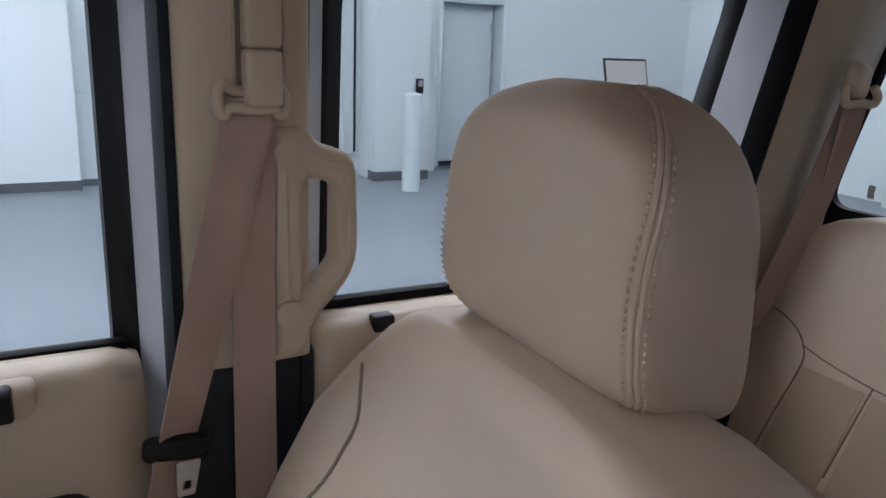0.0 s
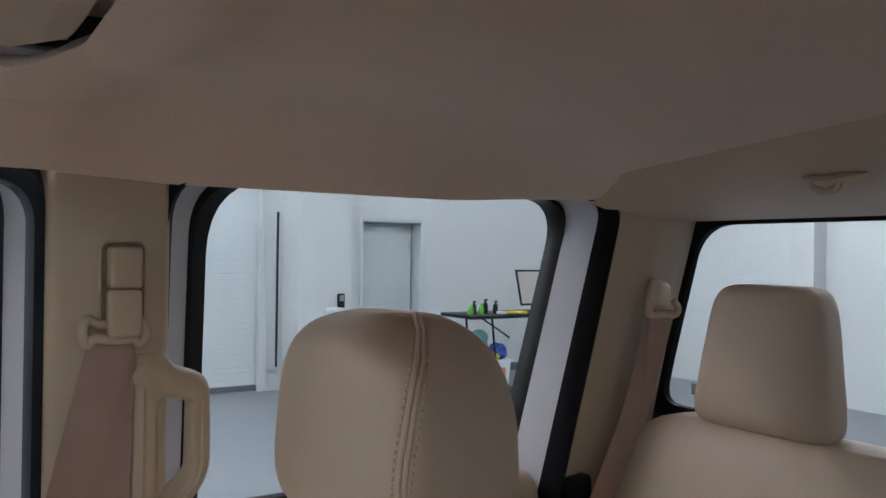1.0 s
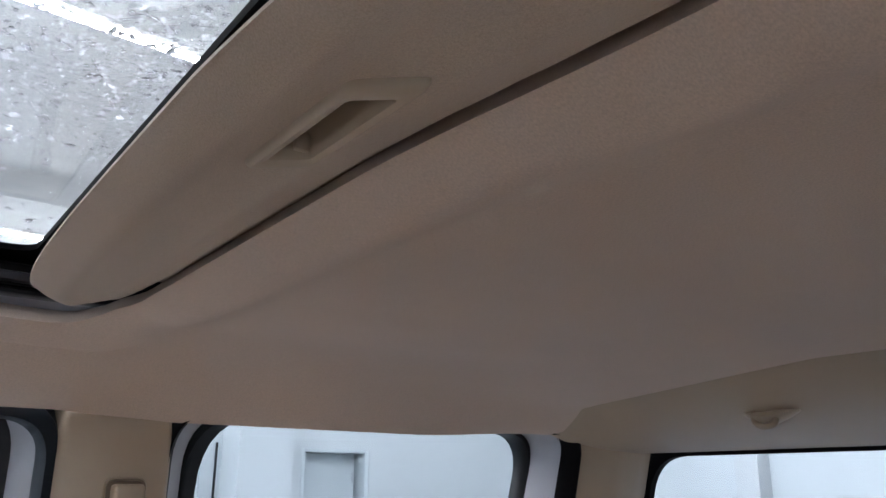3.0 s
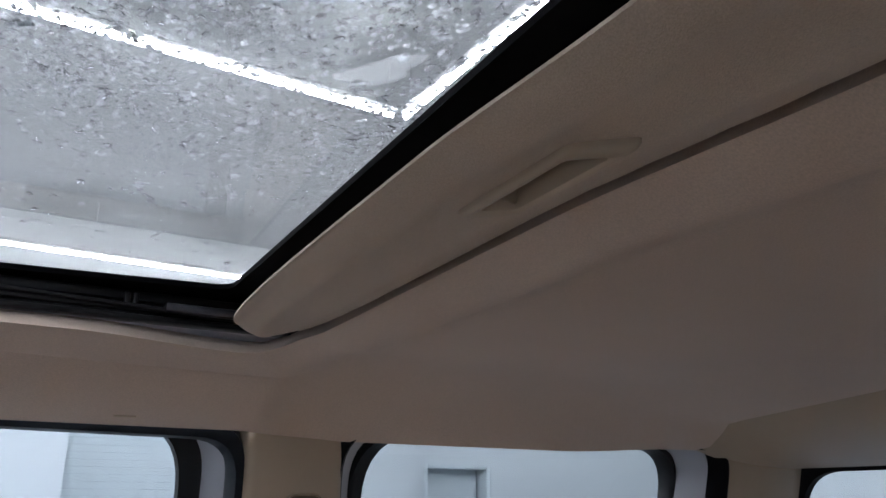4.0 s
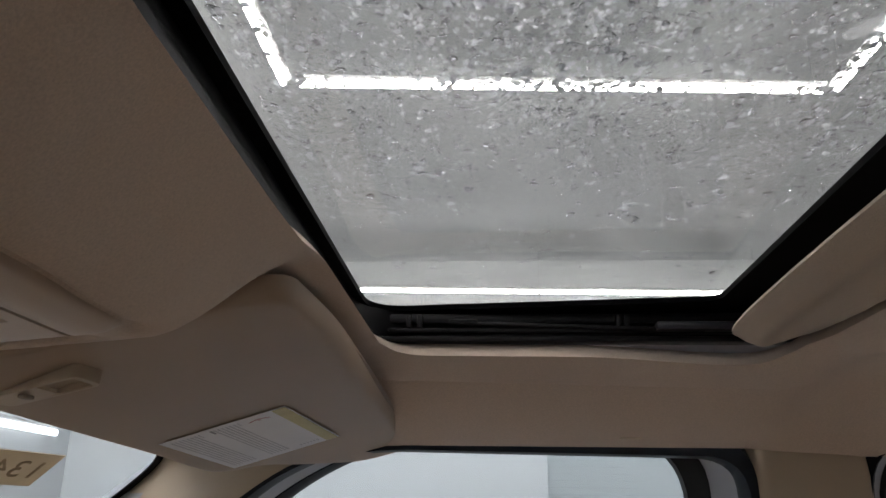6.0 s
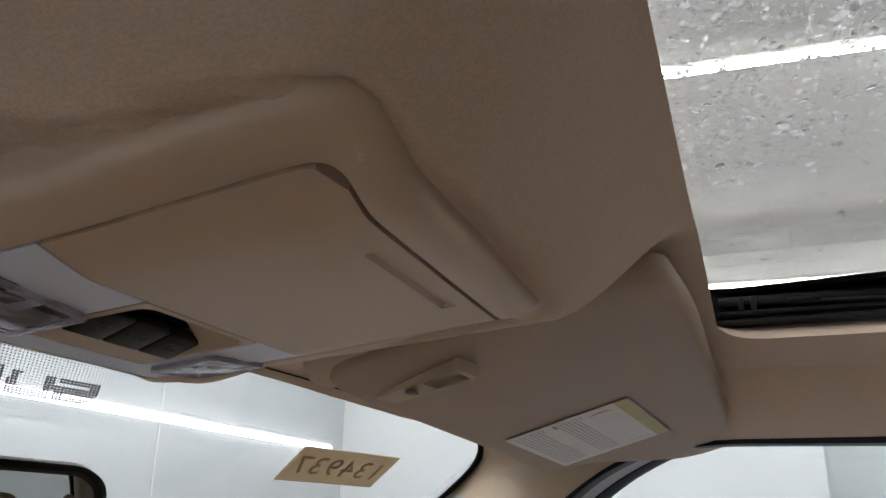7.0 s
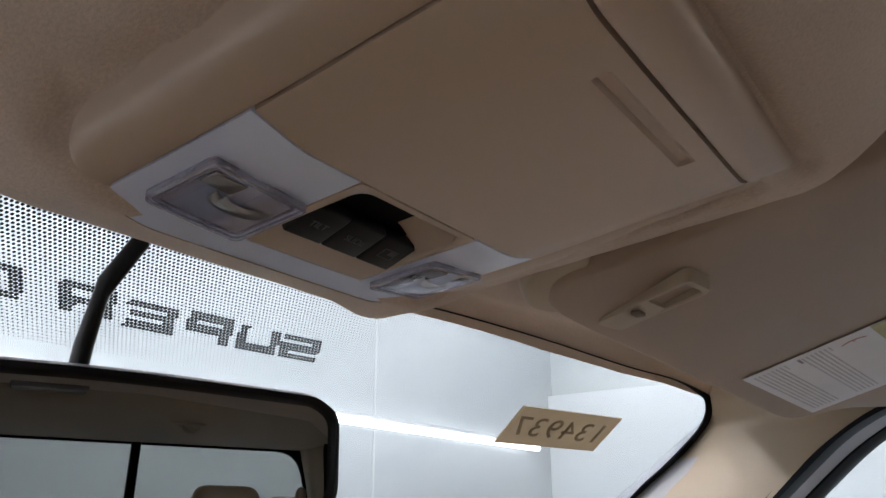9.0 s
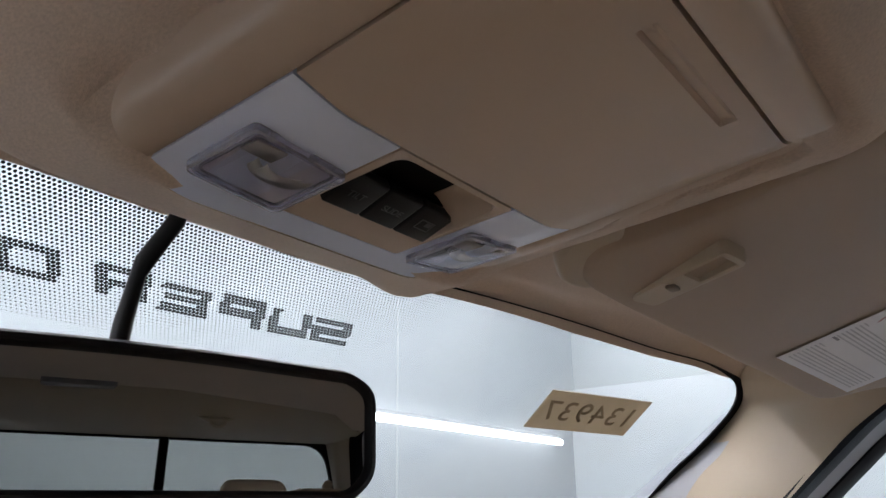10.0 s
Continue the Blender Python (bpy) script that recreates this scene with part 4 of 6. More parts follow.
o2 = poly_loop([(-OX, OYR), (OX, OYR), (OX, OYF), (-OX, OYF)], [-0.050] * 4, [0.08] * 4, 14)
part("trough", lattice([[(*p, 1.832) for p in o1], [(*p, 1.861) for p in o1], [(*p, 1.861) for p in o2], [(*p, 1.832) for p in o2]], close_u=True, close_v=True), BLACK, sun)
for s in (1, -1):
    part("rail", rbox((s * 0.518, 0.20, 1.829), (0.020, 0.44, 0.006), 0.002), BLACK, sun)
    part("rail", rbox((s * 0.514, 0.20, 1.838), (0.012, 0.42, 0.005), 0.002), BLACK, sun)
    part("rail", rbox((s * 0.519, 0.22, 1.852), (0.006, 0.42, 0.010), 0.002), GUIDE_GREY, sun)
    part("arm", tube([(s * 0.506, 0.335, 1.8445), (s * 0.507, 0.25, 1.8425), (s * 0.506, 0.165, 1.8395), (s * 0.506, 0.09, 1.8375)], 0.0020, 8), GUIDE_GREY, sun, "thin black lift arm")
    part("arm_pivot", rbox((s * 0.508, 0.332, 1.846), (0.010, 0.030, 0.005), 0.002), BLACK, sun)
    for y in (0.166, 0.174, 0.377, 0.388):
        part("guide_block", rbox((s * 0.510, y, 1.847), (0.008, 0.0055, 0.014), 0.0015), GUIDE_GREY, sun)
    part("slider", rbox((s * 0.505, 0.098, 1.8405), (0.016, 0.080, 0.009), 0.003), SLIDER_GREY, sun, "dark grey plastic slider")


# the cloth-covered shade, half slid back under the lining
def shade_low(u, v):
    x = lerp(-0.470, 0.470, u)
    a = abs(2 * u - 1)
    front = 0.1035 - 0.022 * a ** 4 - 0.006 * smooth01(-x / 0.15) - 0.012 * a ** 16
    y = lerp(front, -0.16, v ** 1.2)
    d = front - y
    # a rounded nose and roll, a shallow hollow for the pull, then a crease and a rise into the roof
    z = 1.8105 - 0.0055 * math.exp(-((d - 0.024) / 0.013) ** 2) + 0.0045 * math.exp(-(d / 0.006) ** 2)
    z += 0.006 * max(0.0, min(1.0, (rear_edge(x) + 0.033 - y) / 0.02)) + 0.023 * smooth01((rear_edge(x) + 0.011 - y) / 0.016)
    z += 0.008 * a ** 6
    k = x + 0.0138 - 0.82 * (y - 0.0435)
    if abs(k) < 0.037 and abs(y - 0.0435) < 0.0085:
        z += 0.040
    return (x, y, z)


shade = part("sunshade", sheet(shade_low, 110, 100, 0.002, (0, 0, 1)), SHADE_FABRIC, sun, "tan cloth-covered sliding shade")
hl = poly_loop([(-0.078, 0.0300), (0.028, 0.0300), (0.050, 0.0570), (-0.055, 0.0570)], [0] * 4, [0.006, 0.006, 0.008, 0.006], 6)
hi = poly_loop([(-0.058, 0.0358), (0.0165, 0.0358), (0.0290, 0.0512), (-0.0455, 0.0512)], [0] * 4, [0.003] * 4, 6)
rows = [[(p.x, p.y, z) for p in inn(f, hl, hi)] for f, z in ((0, 1.820), (0, 1.8085), (0.12, 1.8062), (0.35, 1.8052), (0.7, 1.8056), (0.92, 1.8062), (1, 1.8080), (1, 1.830))]
pull = part("shade_handle", lattice(rows, close_u=True, close_v=True), TRIM, shade, "tan plastic finger pull")
part("recess", plate(hi, lambda a, b, c: (a, b, 1.8240 + 0.004 * (b - 0.0358) / 0.0154 + c), 0.003), TRIM, shade, "tan finger recess", smooth=False)
part("grip_lug", rbox((0.016, 0.041, 1.8135), (0.004, 0.008, 0.010), 0.0015), TRIM, shade)

# water drops on the glass: dense towards the middle of the roof, sparse near its side
rng = random.Random(5)
verts, faces = [], []


def drop(x, y, r, tall, n):
    p = Vector(roof_glass((x + 0.56) / 1.12, (y + 0.12) / 0.58)) + Vector((0, 0, 0.0052))
    sx, ph = rng.uniform(1.0, 1.7), rng.uniform(0, math.tau)
    base = len(verts)
    for rr, hh in ((1.0, 0.0), (0.8, 0.62), (0.42, 0.93)):
        for k in range(n):
            a = k / n * math.tau
            w = 1 + 0.18 * math.sin(2 * a + ph) + 0.1 * math.sin(3 * a + 2 * ph)
            verts.append((p.x + r * rr * w * math.cos(a) * sx, p.y + r * rr * w * math.sin(a), p.z + tall * hh))
    verts.append((p.x, p.y, p.z + tall))
    for j in (0, 1):
        for k in range(n):
            a, b = base + j * n + k, base + j * n + (k + 1) % n
            faces.append((a, b, b + n, a + n))
    for k in range(n):
        faces.append((base + 2 * n + k, base + 2 * n + (k + 1) % n, base + 3 * n))
    faces.append(tuple(base + k for k in reversed(range(n))))


def in_film(x, y):
    """Inside the patch where drops have run together: a tapering blob along a slant."""
    u = Vector((x - 0.053, y - 0.104)).dot(Vector((-0.84, -0.54)))
    v = Vector((x - 0.053, y - 0.104)).dot(Vector((-0.54, 0.84)))
    return (u / 0.031) ** 2 + (v / 0.0125) ** 2 < 1


count = 0
while count < 29000:
    x, y = rng.uniform(-0.54, 0.50), rng.uniform(0.06, 0.44)
    patch = noise.noise(Vector((x * 9, y * 9, 2.0)))
    near = smooth01((0.36 - x) / 0.34)
    dense = (0.16 + 0.84 * near) * (0.5 + 1.0 * max(0.0, patch + 0.25))
    if rng.random() > dense or in_film(x, y):
        continue
    r = (0.0005 + 0.0010 * rng.random() ** 2) * (0.8 + 0.6 * near) + (0.0016 * rng.random() if rng.random() < 0.05 else 0)
    drop(x, y, r, r * rng.uniform(0.18, 0.42), 7)
    count += 1
for k in range(60):
    # short runs of merged drops
    x, y, a = rng.uniform(-0.40, 0.47), rng.uniform(0.08, 0.42), rng.uniform(0, math.tau)
    for q in range(rng.randint(4, 12)):
        a += rng.uniform(-0.7, 0.7)
        x, y = x + 0.0032 * math.cos(a), y + 0.0022 * math.sin(a)
        r = rng.uniform(0.0012, 0.0026)
        drop(min(x, 0.50), min(max(y, 0.06), 0.44), r, r * rng.uniform(0.18, 0.35), 8)
for k in range(150):
    r = rng.uniform(0.0016, 0.0036)
    drop(rng.uniform(-0.45, 0.48), rng.uniform(0.08, 0.42), r, r * rng.uniform(0.15, 0.35), 12)
me = bpy.data.meshes.new("water_drops")
me.from_pydata(verts, [], faces)
bm = bmesh.new()
bm.from_mesh(me)
bpy.data.meshes.remove(me)
drops = part("water_drops", bm, WATER, sun, "water drops on the sunroof glass, some whitened for glints", angle=80)
tagged(drops, kind="stuff")
# one wide film of water where many drops have run together
FILM = glass_material("water_film", (0.95, 0.96, 0.97), 0.1, 1.33)
t = FILM.node_tree
last = t.nodes["Material Output"].inputs[0].links[0].from_socket
# white scatter mixed in to lighten the film
whitener, mx = t.nodes.new("ShaderNodeBsdfTranslucent"), t.nodes.new("ShaderNodeMixShader")
whitener.inputs[0].default_value = (0.95, 0.96, 0.97, 1)
mx.inputs[0].default_value = 0.17
t.links.new(last, mx.inputs[1])
t.links.new(whitener.outputs[0], mx.inputs[2])
t.links.new(mx.outputs[0], t.nodes["Material Output"].inputs[0])
loop = []
for k in range(48):
    a = k / 48 * math.tau
    w = 1 + 0.16 * math.sin(3 * a + 0.6) + 0.10 * math.sin(5 * a + 2.1) + 0.06 * math.sin(9 * a)
    u, v = 0.028 * w * math.cos(a), 0.0110 * w * math.sin(a)
    loop.append(Vector((0.053 - 0.84 * u - 0.54 * v, 0.104 - 0.54 * u + 0.84 * v)))
film = part("water_film", plate(loop, lambda a, b, c: Vector(roof_glass((a + 0.56) / 1.12, (b + 0.12) / 0.58)) + Vector((0, 0, 0.0053 + c)), 0.0006), FILM, sun, "smooth film of water on the glass", smooth=False)
film.visible_shadow = False


# ---- overhead console ----
def con_fold(a, b):
    """How far the console's sides rise beyond a soft ridge; the fold is deeper at its rear."""
    k = 0.25 + 0.18 * smooth01((0.625 - b) / 0.125)
    w, r = abs(a) - 0.0715, abs(a) - 0.0955
    return k * 0.5 * (w + math.sqrt(w * w + 0.005 ** 2)) - (k - (0.20 if a < 0 else 0.10)) * 0.5 * (r + math.sqrt(r * r + 0.002 ** 2))


def con(a, b, c=0.0):
    """A point on the console's lower face; c is height above it."""
    return Vector((a, b, 1.733 - 0.09 * (b - 0.512) + con_fold(a, b) + c))


def con_sheet(x0, x1, y0, y1, thick, nu=16, nv=8, lift=0.0, bm=None):
    return joined(bm, sheet(lambda u, v: con(lerp(x0, x1, u), lerp(y0, y1, v), lift), nu, nv, thick, (0, 0, 1)))


console = thing("overhead_console", (0, 0.61, 1.73), "tan plastic overhead console with two map lamps and switches", "overhead console")
oc = poly_loop([(-0.1180, 0.482), (0.1180, 0.482), (0.1165, 0.692), (0.0965, 0.7033), (-0.0965, 0.7033), (-0.1165, 0.692)], [0] * 6, [0.018, 0.018, 0.012, 0.016, 0.016, 0.012], 8)
ic = poly_loop([(-0.0952, 0.5008), (0.0952, 0.5008), (0.0952, 0.690), (0.0945, 0.7030), (-0.0945, 0.7030), (-0.0952, 0.690)], [0] * 6, [0.012, 0.012, 0.006, 0.004, 0.004, 0.006], 8)


def finer(loop, other, step=0.003):
    """Both loops with points added where a side of the first one is long."""
    p, q = [], []
    for i in range(len(loop)):
        j = (i + 1) % len(loop)
        n = max(1, int((Vector(loop[j]) - Vector(loop[i])).length / step))
        for k in range(n):
            p.append(Vector(loop[i]).lerp(Vector(loop[j]), k / n))
            q.append(Vector(other[i]).lerp(Vector(other[j]), k / n))
    return p, q


fo, fi = finer(oc, ic)
rows = []
for f, up in ((0.0, 0.05), (0.0, 0.0085), (0.03, 0.0052), (0.09, 0.0028), (0.18, 0.0012), (0.32, 0.0004), (0.5, 0.0), (0.92, 0.0), (1.0, 0.0010), (1.0, 0.014)):
    rows.append([con(p.x, p.y, up) for p in inn(f, fo, fi)])
part("rim", lattice(rows, close_u=True), CONSOLE, console)
part("backing", plate(ic, lambda a, b, c: con(a, b, 0.013 + c), 0.004), BLACK, console, smooth=False)


def lid_face(u, v):
    x = lerp(-0.0943, 0.0943, 0.5 - 0.5 * math.cos(math.pi * u) if u < 0.06 or u > 0.94 else u)
    e = max(0.0, 0.012 - (0.0943 - abs(x)))
    y = lerp(0.5022 + 0.012 - math.sqrt(max(0.0, 0.012 ** 2 - e * e)), 0.6130, v)
    # a finger groove near the rear edge
    groove = 0.0022 * smooth01((0.0392 - abs(x + 0.003)) / 0.0012) * smooth01((0.0034 - abs(y - 0.5135)) / 0.0012)
    return con(x, y, 0.0002 + groove)


lid = part("lid", sheet(lid_face, 160, 90, 0.006, (0, 0, 1)), CONSOLE, console, "tan hinged compartment lid", angle=30)
bm = con_sheet(-0.0948, -0.0398, 0.6142, 0.7030, 0.005, 16, 10, 0.0004)
bm = con_sheet(0.0412, 0.0940, 0.6142, 0.7026, 0.005, 16, 10, 0.0004, bm)
bm = con_sheet(-0.0398, 0.0412, 0.6850, 0.7026, 0.005, 12, 4, 0.0004, bm)
part("lamp_panel", bm, BLUISH, console, "milky bluish lamp panel", angle=20)
bo = poly_loop([(-0.0388, 0.6142), (0.0402, 0.6142), (0.0402, 0.6840), (-0.0388, 0.6840)], [0] * 4, [0.002] * 4, 8)
bi = poly_loop([(-0.0335, 0.6182), (0.0365, 0.6182), (0.0365, 0.6650), (-0.0335, 0.6650)], [0] * 4, [0.010, 0.010, 0.002, 0.002], 8)
rows = [[con(p.x, p.y, up) for p in inn(f, bo, bi)] for f, up in ((0, 0.006), (0, 0.0002), (0.75, 0.0), (1, 0.0014), (1, 0.014))]
bez = part("switch_bezel", lattice(rows, close_u=True), CONSOLE, console, "tan switch surround")
part("scoop", sheet(lambda u, v: con(lerp(0.0215, 0.0365, u), lerp(0.6190, 0.645, v), 0.0130 - 0.0118 * u ** 1.4), 10, 6, 0.002, (0, 0, 1)), CONSOLE, bez)
part("recess", plate(bi, lambda a, b, c: con(a, b, 0.0135 + c), 0.001), RUBBER, bez, smooth=False)


def written(body, size, m, mat, parent, name, space=1.0):
    """A word in the built-in font as a thin mesh, laid out by the matrix m."""
    c = bpy.data.curves.new(name, "FONT")
    c.body, c.size, c.align_x, c.align_y, c.extrude, c.space_character = body, size, "CENTER", "CENTER", 0.00008, space
    o = new(name, c)
    bpy.context.view_layer.update()
    me = bpy.data.meshes.new_from_object(o.evaluated_get(bpy.context.evaluated_depsgraph_get()))
    bpy.data.objects.remove(o)
    me.transform(m)
    me.materials.append(mat)
    ob = new(name, me)
    ob.parent, ob.matrix_parent_inverse = parent, parent.matrix_world.inverted()
    return ob


BUTTON_PRINT = material("dim_grey_print", (0.075, 0.08, 0.085), rough=0.6, vary=0.1, scale=60)
BUTTON = material("dark_grey_button", (0.010, 0.011, 0.013), rough=0.4, vary=0.1, scale=30, bump=0.1, spec=0.2)
for k, word in enumerate(("TILT", "SLIDE", "")):
    x = -0.0212 + 0.0232 * k
    lean = -20
    c = con(x, 0.6550, 0.0040)
    btn = part("button", rbox(c, (0.0228, 0.0215, 0.006), 0.0016, 3, (lean, 0, 0)), BUTTON, bez, "dark grey rocker button")
    face = pose(*c, lean, 0, 0) @ pose(0, 0, -0.00315) @ pose(0, 0, 0, 180, 0, 0)
    if word:
        written(word, 0.0052, face, BUTTON_PRINT, btn, "lettering")
    else:
        bm = bmesh.new()
        for cx, cy, w, h in ((0, 0.003, 0.009, 0.0006), (0, -0.003, 0.009, 0.0006), (-0.0045, 0, 0.0006, 0.0066), (0.0045, 0, 0.0006, 0.0066), (0.0018, 0.001, 0.004, 0.0028)):
            q = rbox((cx, cy, 0), (w, h, 0.0002), 0)
            bmesh.ops.transform(q, matrix=face, verts=q.verts)
            joined(bm, q)
        part("symbol", bm, BUTTON_PRINT, btn)

for s in (-1, 1):
    lo = poly_loop([(-0.0875, 0.6400), (-0.0400, 0.6400), (-0.0400, 0.6830), (-0.0875, 0.6830)] if s < 0 else [(0.0440, 0.6400), (0.0880, 0.6400), (0.0880, 0.6830), (0.0440, 0.6830)], [0] * 4, [0.004] * 4, 4)
    mid = Vector((sum(p.x for p in lo) / len(lo), sum(p.y for p in lo) / len(lo)))
    lo = [mid + (p - mid) * 0.97 for p in lo]
    lamp = part("map_lamp", plate([mid + (p - mid) * 0.94 for p in lo], lambda a, b, c: con(a, b, -0.0004 + c), 0.0008), LAMP_WHITE, console, "map lamp behind a clear lens", smooth=False)
    for k, (w, tilt) in enumerate(((0.0085, 0), (0.0055, 25))):
        # curved silver dishes, one inside the other
        def dish(u, v, w=w, tilt=tilt):
            a = lerp(-1.25, 1.25, u)
            p = Vector((mid.x + 0.004, mid.y - 0.001)) + Vector((1.7 * w * math.sin(a), w * (math.cos(a) - 0.6) + lerp(-0.0035, 0.0035, v)))
            return con(p.x, p.y, -0.0008 - 0.0008 * math.sin(math.pi * v) - 0.0003 * k)
        part("reflector", sheet(dish, 18, 5, 0.0003, (0, 0, 1)), STEEL, lamp, "bright curved reflector")
    rows = [[con(mid.x + (p.x - mid.x) * k, mid.y + (p.y - mid.y) * k, up) for p in lo] for k, up in ((0.86, -0.0005), (0.86, -0.0014), (0.82, -0.0014), (0.82, -0.0005))]
    part("inner_frame", lattice(rows, close_u=True, close_v=True), LENS_EDGE, lamp, "clear stepped frame", angle=25)
    part("bulb_holder", rbox(con(mid.x - 0.011, mid.y - 0.011, -0.0008), (0.015, 0.010, 0.0014), 0.0005), SCREEN, lamp, "grey bulb holder")
    lens = part("lens", cushion(lo, lambda a, b, c: con(a, b, -0.0030 + c), 0.0020, 0.0010), LENS, lamp, "clear plastic lens", angle=25)
    q = [mid + (p - mid) * 0.955 for p in lo]
    rows = [[con(p.x, p.y, up) for p in inn(f, [mid + (r - mid) * 1.02 for r in lo], q)] for f, up in ((0, -0.0006), (0, -0.0034), (1, -0.0036), (1, -0.0006))]
    part("lens_rim", lattice(rows, close_u=True, close_v=True), LENS_EDGE, lamp, "clear raised lens rim", angle=25)

# ---- sun visor ----
visor = thing("sun_visor", (0.42, 0.52, 1.74), "tan vinyl sun visor folded up, with a white warning label", "sun visor")


def vis(a, b, c=0.0):
    return Vector((a, b, 1.757 - 0.085 * (a - 0.412) - 0.3 * (b - 0.48) - 0.2 * max(0.0, a - 0.45) ** 2 + c))


vo = poly_loop([(0.184, 0.460), (0.200, 0.433), (0.300, 0.4215), (0.50, 0.4165), (0.738, 0.407), (0.735, 0.465), (0.668, 0.535), (0.632, 0.562), (0.612, 0.612), (0.56, 0.6225), (0.43, 0.6365), (0.31, 0.644), (0.222, 0.650), (0.172, 0.652), (0.146, 0.632), (0.166, 0.58)],
               [0] * 16, [0.02, 0.025, 0.05, 0.05, 0.014, 0.03, 0.03, 0.025, 0.022, 0.03, 0.05, 0.05, 0.03, 0.024, 0.022, 0.03], 5)
part("body", cushion(vo, vis, 0.016, 0.011, centre=Vector((0.43, 0.52)), rings=16), VISOR, visor)
mo = poly_loop([(0.130, 0.630), (0.140, 0.650), (0.170, 0.662), (0.195, 0.655), (0.208, 0.625), (0.140, 0.605)], [0] * 6, [0.01] * 6, 5)
part("centre_mount", cushion(mo, lambda a, b, c=0.0: vis(a, b, c + 0.003), 0.012, 0.006), TRIM, visor, "tan plastic visor mount")


def clip_at(a, b):
    """Along the visor's clip: a across, b along."""
    u = Vector((0.986, -0.164))
    v = Vector((-u.y, u.x))
    return Vector((0.2270, 0.602)) + u * a + v * b


eo = [clip_at(*p) for p in poly_loop([(-0.0155, -0.035), (0.0155, -0.035), (0.0150, 0.033), (-0.0120, 0.035)], [0] * 4, [0.006] * 4, 5)]
ei = [clip_at(*p) for p in poly_loop([(-0.0105, -0.0295), (0.0105, -0.0295), (0.0105, -0.003), (-0.0105, -0.003)], [0] * 4, [0.002] * 4, 5)]


def proud(p):
    """The clip stands off the visor at its upper end and lies flush at the other."""
    b = (p - Vector((0.2270, 0.602))).dot(Vector((0.164, 0.986)))
    return lerp(0.0085, 0.0018, smooth01((b + 0.035) / 0.07))


rows = [[vis(p.x, p.y, 0.002 if k == 0 else -k * proud(p)) for p in inn(f, eo, ei)] for f, k in ((0, 0), (0, 0.8), (0.15, 1.0), (0.75, 1.0), (1, 0.85), (1, 0))]
clip = part("clip", lattice(rows, close_u=True, close_v=True), TRIM, visor, "tan plastic retaining clip")
part("clip_slot", plate([clip_at(*p) for p in ((-0.0105, -0.0295), (0.0105, -0.0295), (0.0105, -0.003), (-0.0105, -0.003))], lambda a, b, c: vis(a, b, -0.0020 + c), 0.002), VISOR, clip, smooth=False)
# a dark block put in as the shade inside the hollow
part("clip_shade", rbox(vis(*clip_at(-0.004, 0.008), -0.0060), (0.010, 0.007, 0.003), 0.0012), LEATHER_DARK, clip, "dark block in place of the shade in the clip's hollow")

LU = (Vector((0.5994, 0.5863)) - Vector((0.4388, 0.6069)))
LV = (Vector((0.4349, 0.4917)) - Vector((0.4388, 0.6069)))
L0 = Vector((0.4388, 0.6069))


def lab(a, b, c):
    p = L0 + LU * a + LV * b
    return vis(p.x, p.y, -0.0012 - c)


def lab_bar(a0, a1, b0, b1, depth, bm=None):
    return plate([(a0, b0), (a1, b0), (a1, b1), (a0, b1)], lambda a, b, c: lab(a, b, depth - c), 0.0003, bm)


sticker = part("label", lab_bar(0, 1, 0, 1, 0.0004), PAPER, visor, "white printed warning label with yellow heading", smooth=False)
part("heading", lab_bar(0.01, 0.99, 0.885, 0.99, 0.0008), YELLOW_PRINT, sticker, "pale yellow heading strip", smooth=False)
rng = random.Random(9)
for k in range(26):
    b = 0.055 + 0.031 * k
    if k in (8, 9, 18):
        continue
    bold = k in (10, 19)
    x0 = 0.36 if k > 17 else 0.05
    x1 = rng.uniform(0.45, 0.62) if bold or k in (7, 17) else 0.93
    part("print_line", lab_bar(x0, max(x1, x0 + 0.25), b, b + (0.020 if bold else 0.011), 0.0008), PRINT if bold else LABEL_PRINT, sticker, smooth=False)
bm = bmesh.new()
ring = [[lab(0.18 + r * math.cos(a) * 0.8, 0.735 + r * math.sin(a), h) for a in [k / 28 * math.tau for k in range(28)]] for r, h in ((0.125, 0.0006), (0.125, 0.0009), (0.108, 0.0009), (0.108, 0.0006))]
bm = lattice(ring, close_u=True, close_v=True)
bm = lab_bar(0.10, 0.26, 0.725, 0.745, 0.0009, bm)
part("warning_ring", bm, RED_PRINT, sticker, "faded red warning ring", smooth=False)

# ---- inside mirror ----
MU = Vector((0.973, -0.229, 0.037)).normalized()
MN = Vector((-0.224, -0.989, -0.027)).normalized()
MU = (MU - MN * MU.dot(MN)).normalized()
MV = MN.cross(MU)
MV = MV if MV.z > 0 else -MV
M0 = Vector((-0.0335, 0.7808, 1.6328))
mirror = thing("rear_view_mirror", M0, "black framed inside mirror on a bent black stalk", "mirror")


def mir(a, b, c):
    return M0 + MU * (1.08 * a) + MV * (1.12 * b) + MN * c


mo = poly_loop([(-0.130, -0.028), (0.112, -0.0345), (0.127, -0.022), (0.127, 0.022), (0.112, 0.031), (0.0, 0.037), (-0.130, 0.036)], [0] * 7, [0.012, 0.015, 0.012, 0.012, 0.02, 0.05, 0.012], 6)
mi = poly_loop([(-0.130, -0.028), (0.112, -0.0345), (0.127, -0.022), (0.127, 0.022), (0.112, 0.031), (0.0, 0.037), (-0.130, 0.036)], [0.0065] * 7, [0.010, 0.013, 0.010, 0.010, 0.018, 0.045, 0.010], 6)
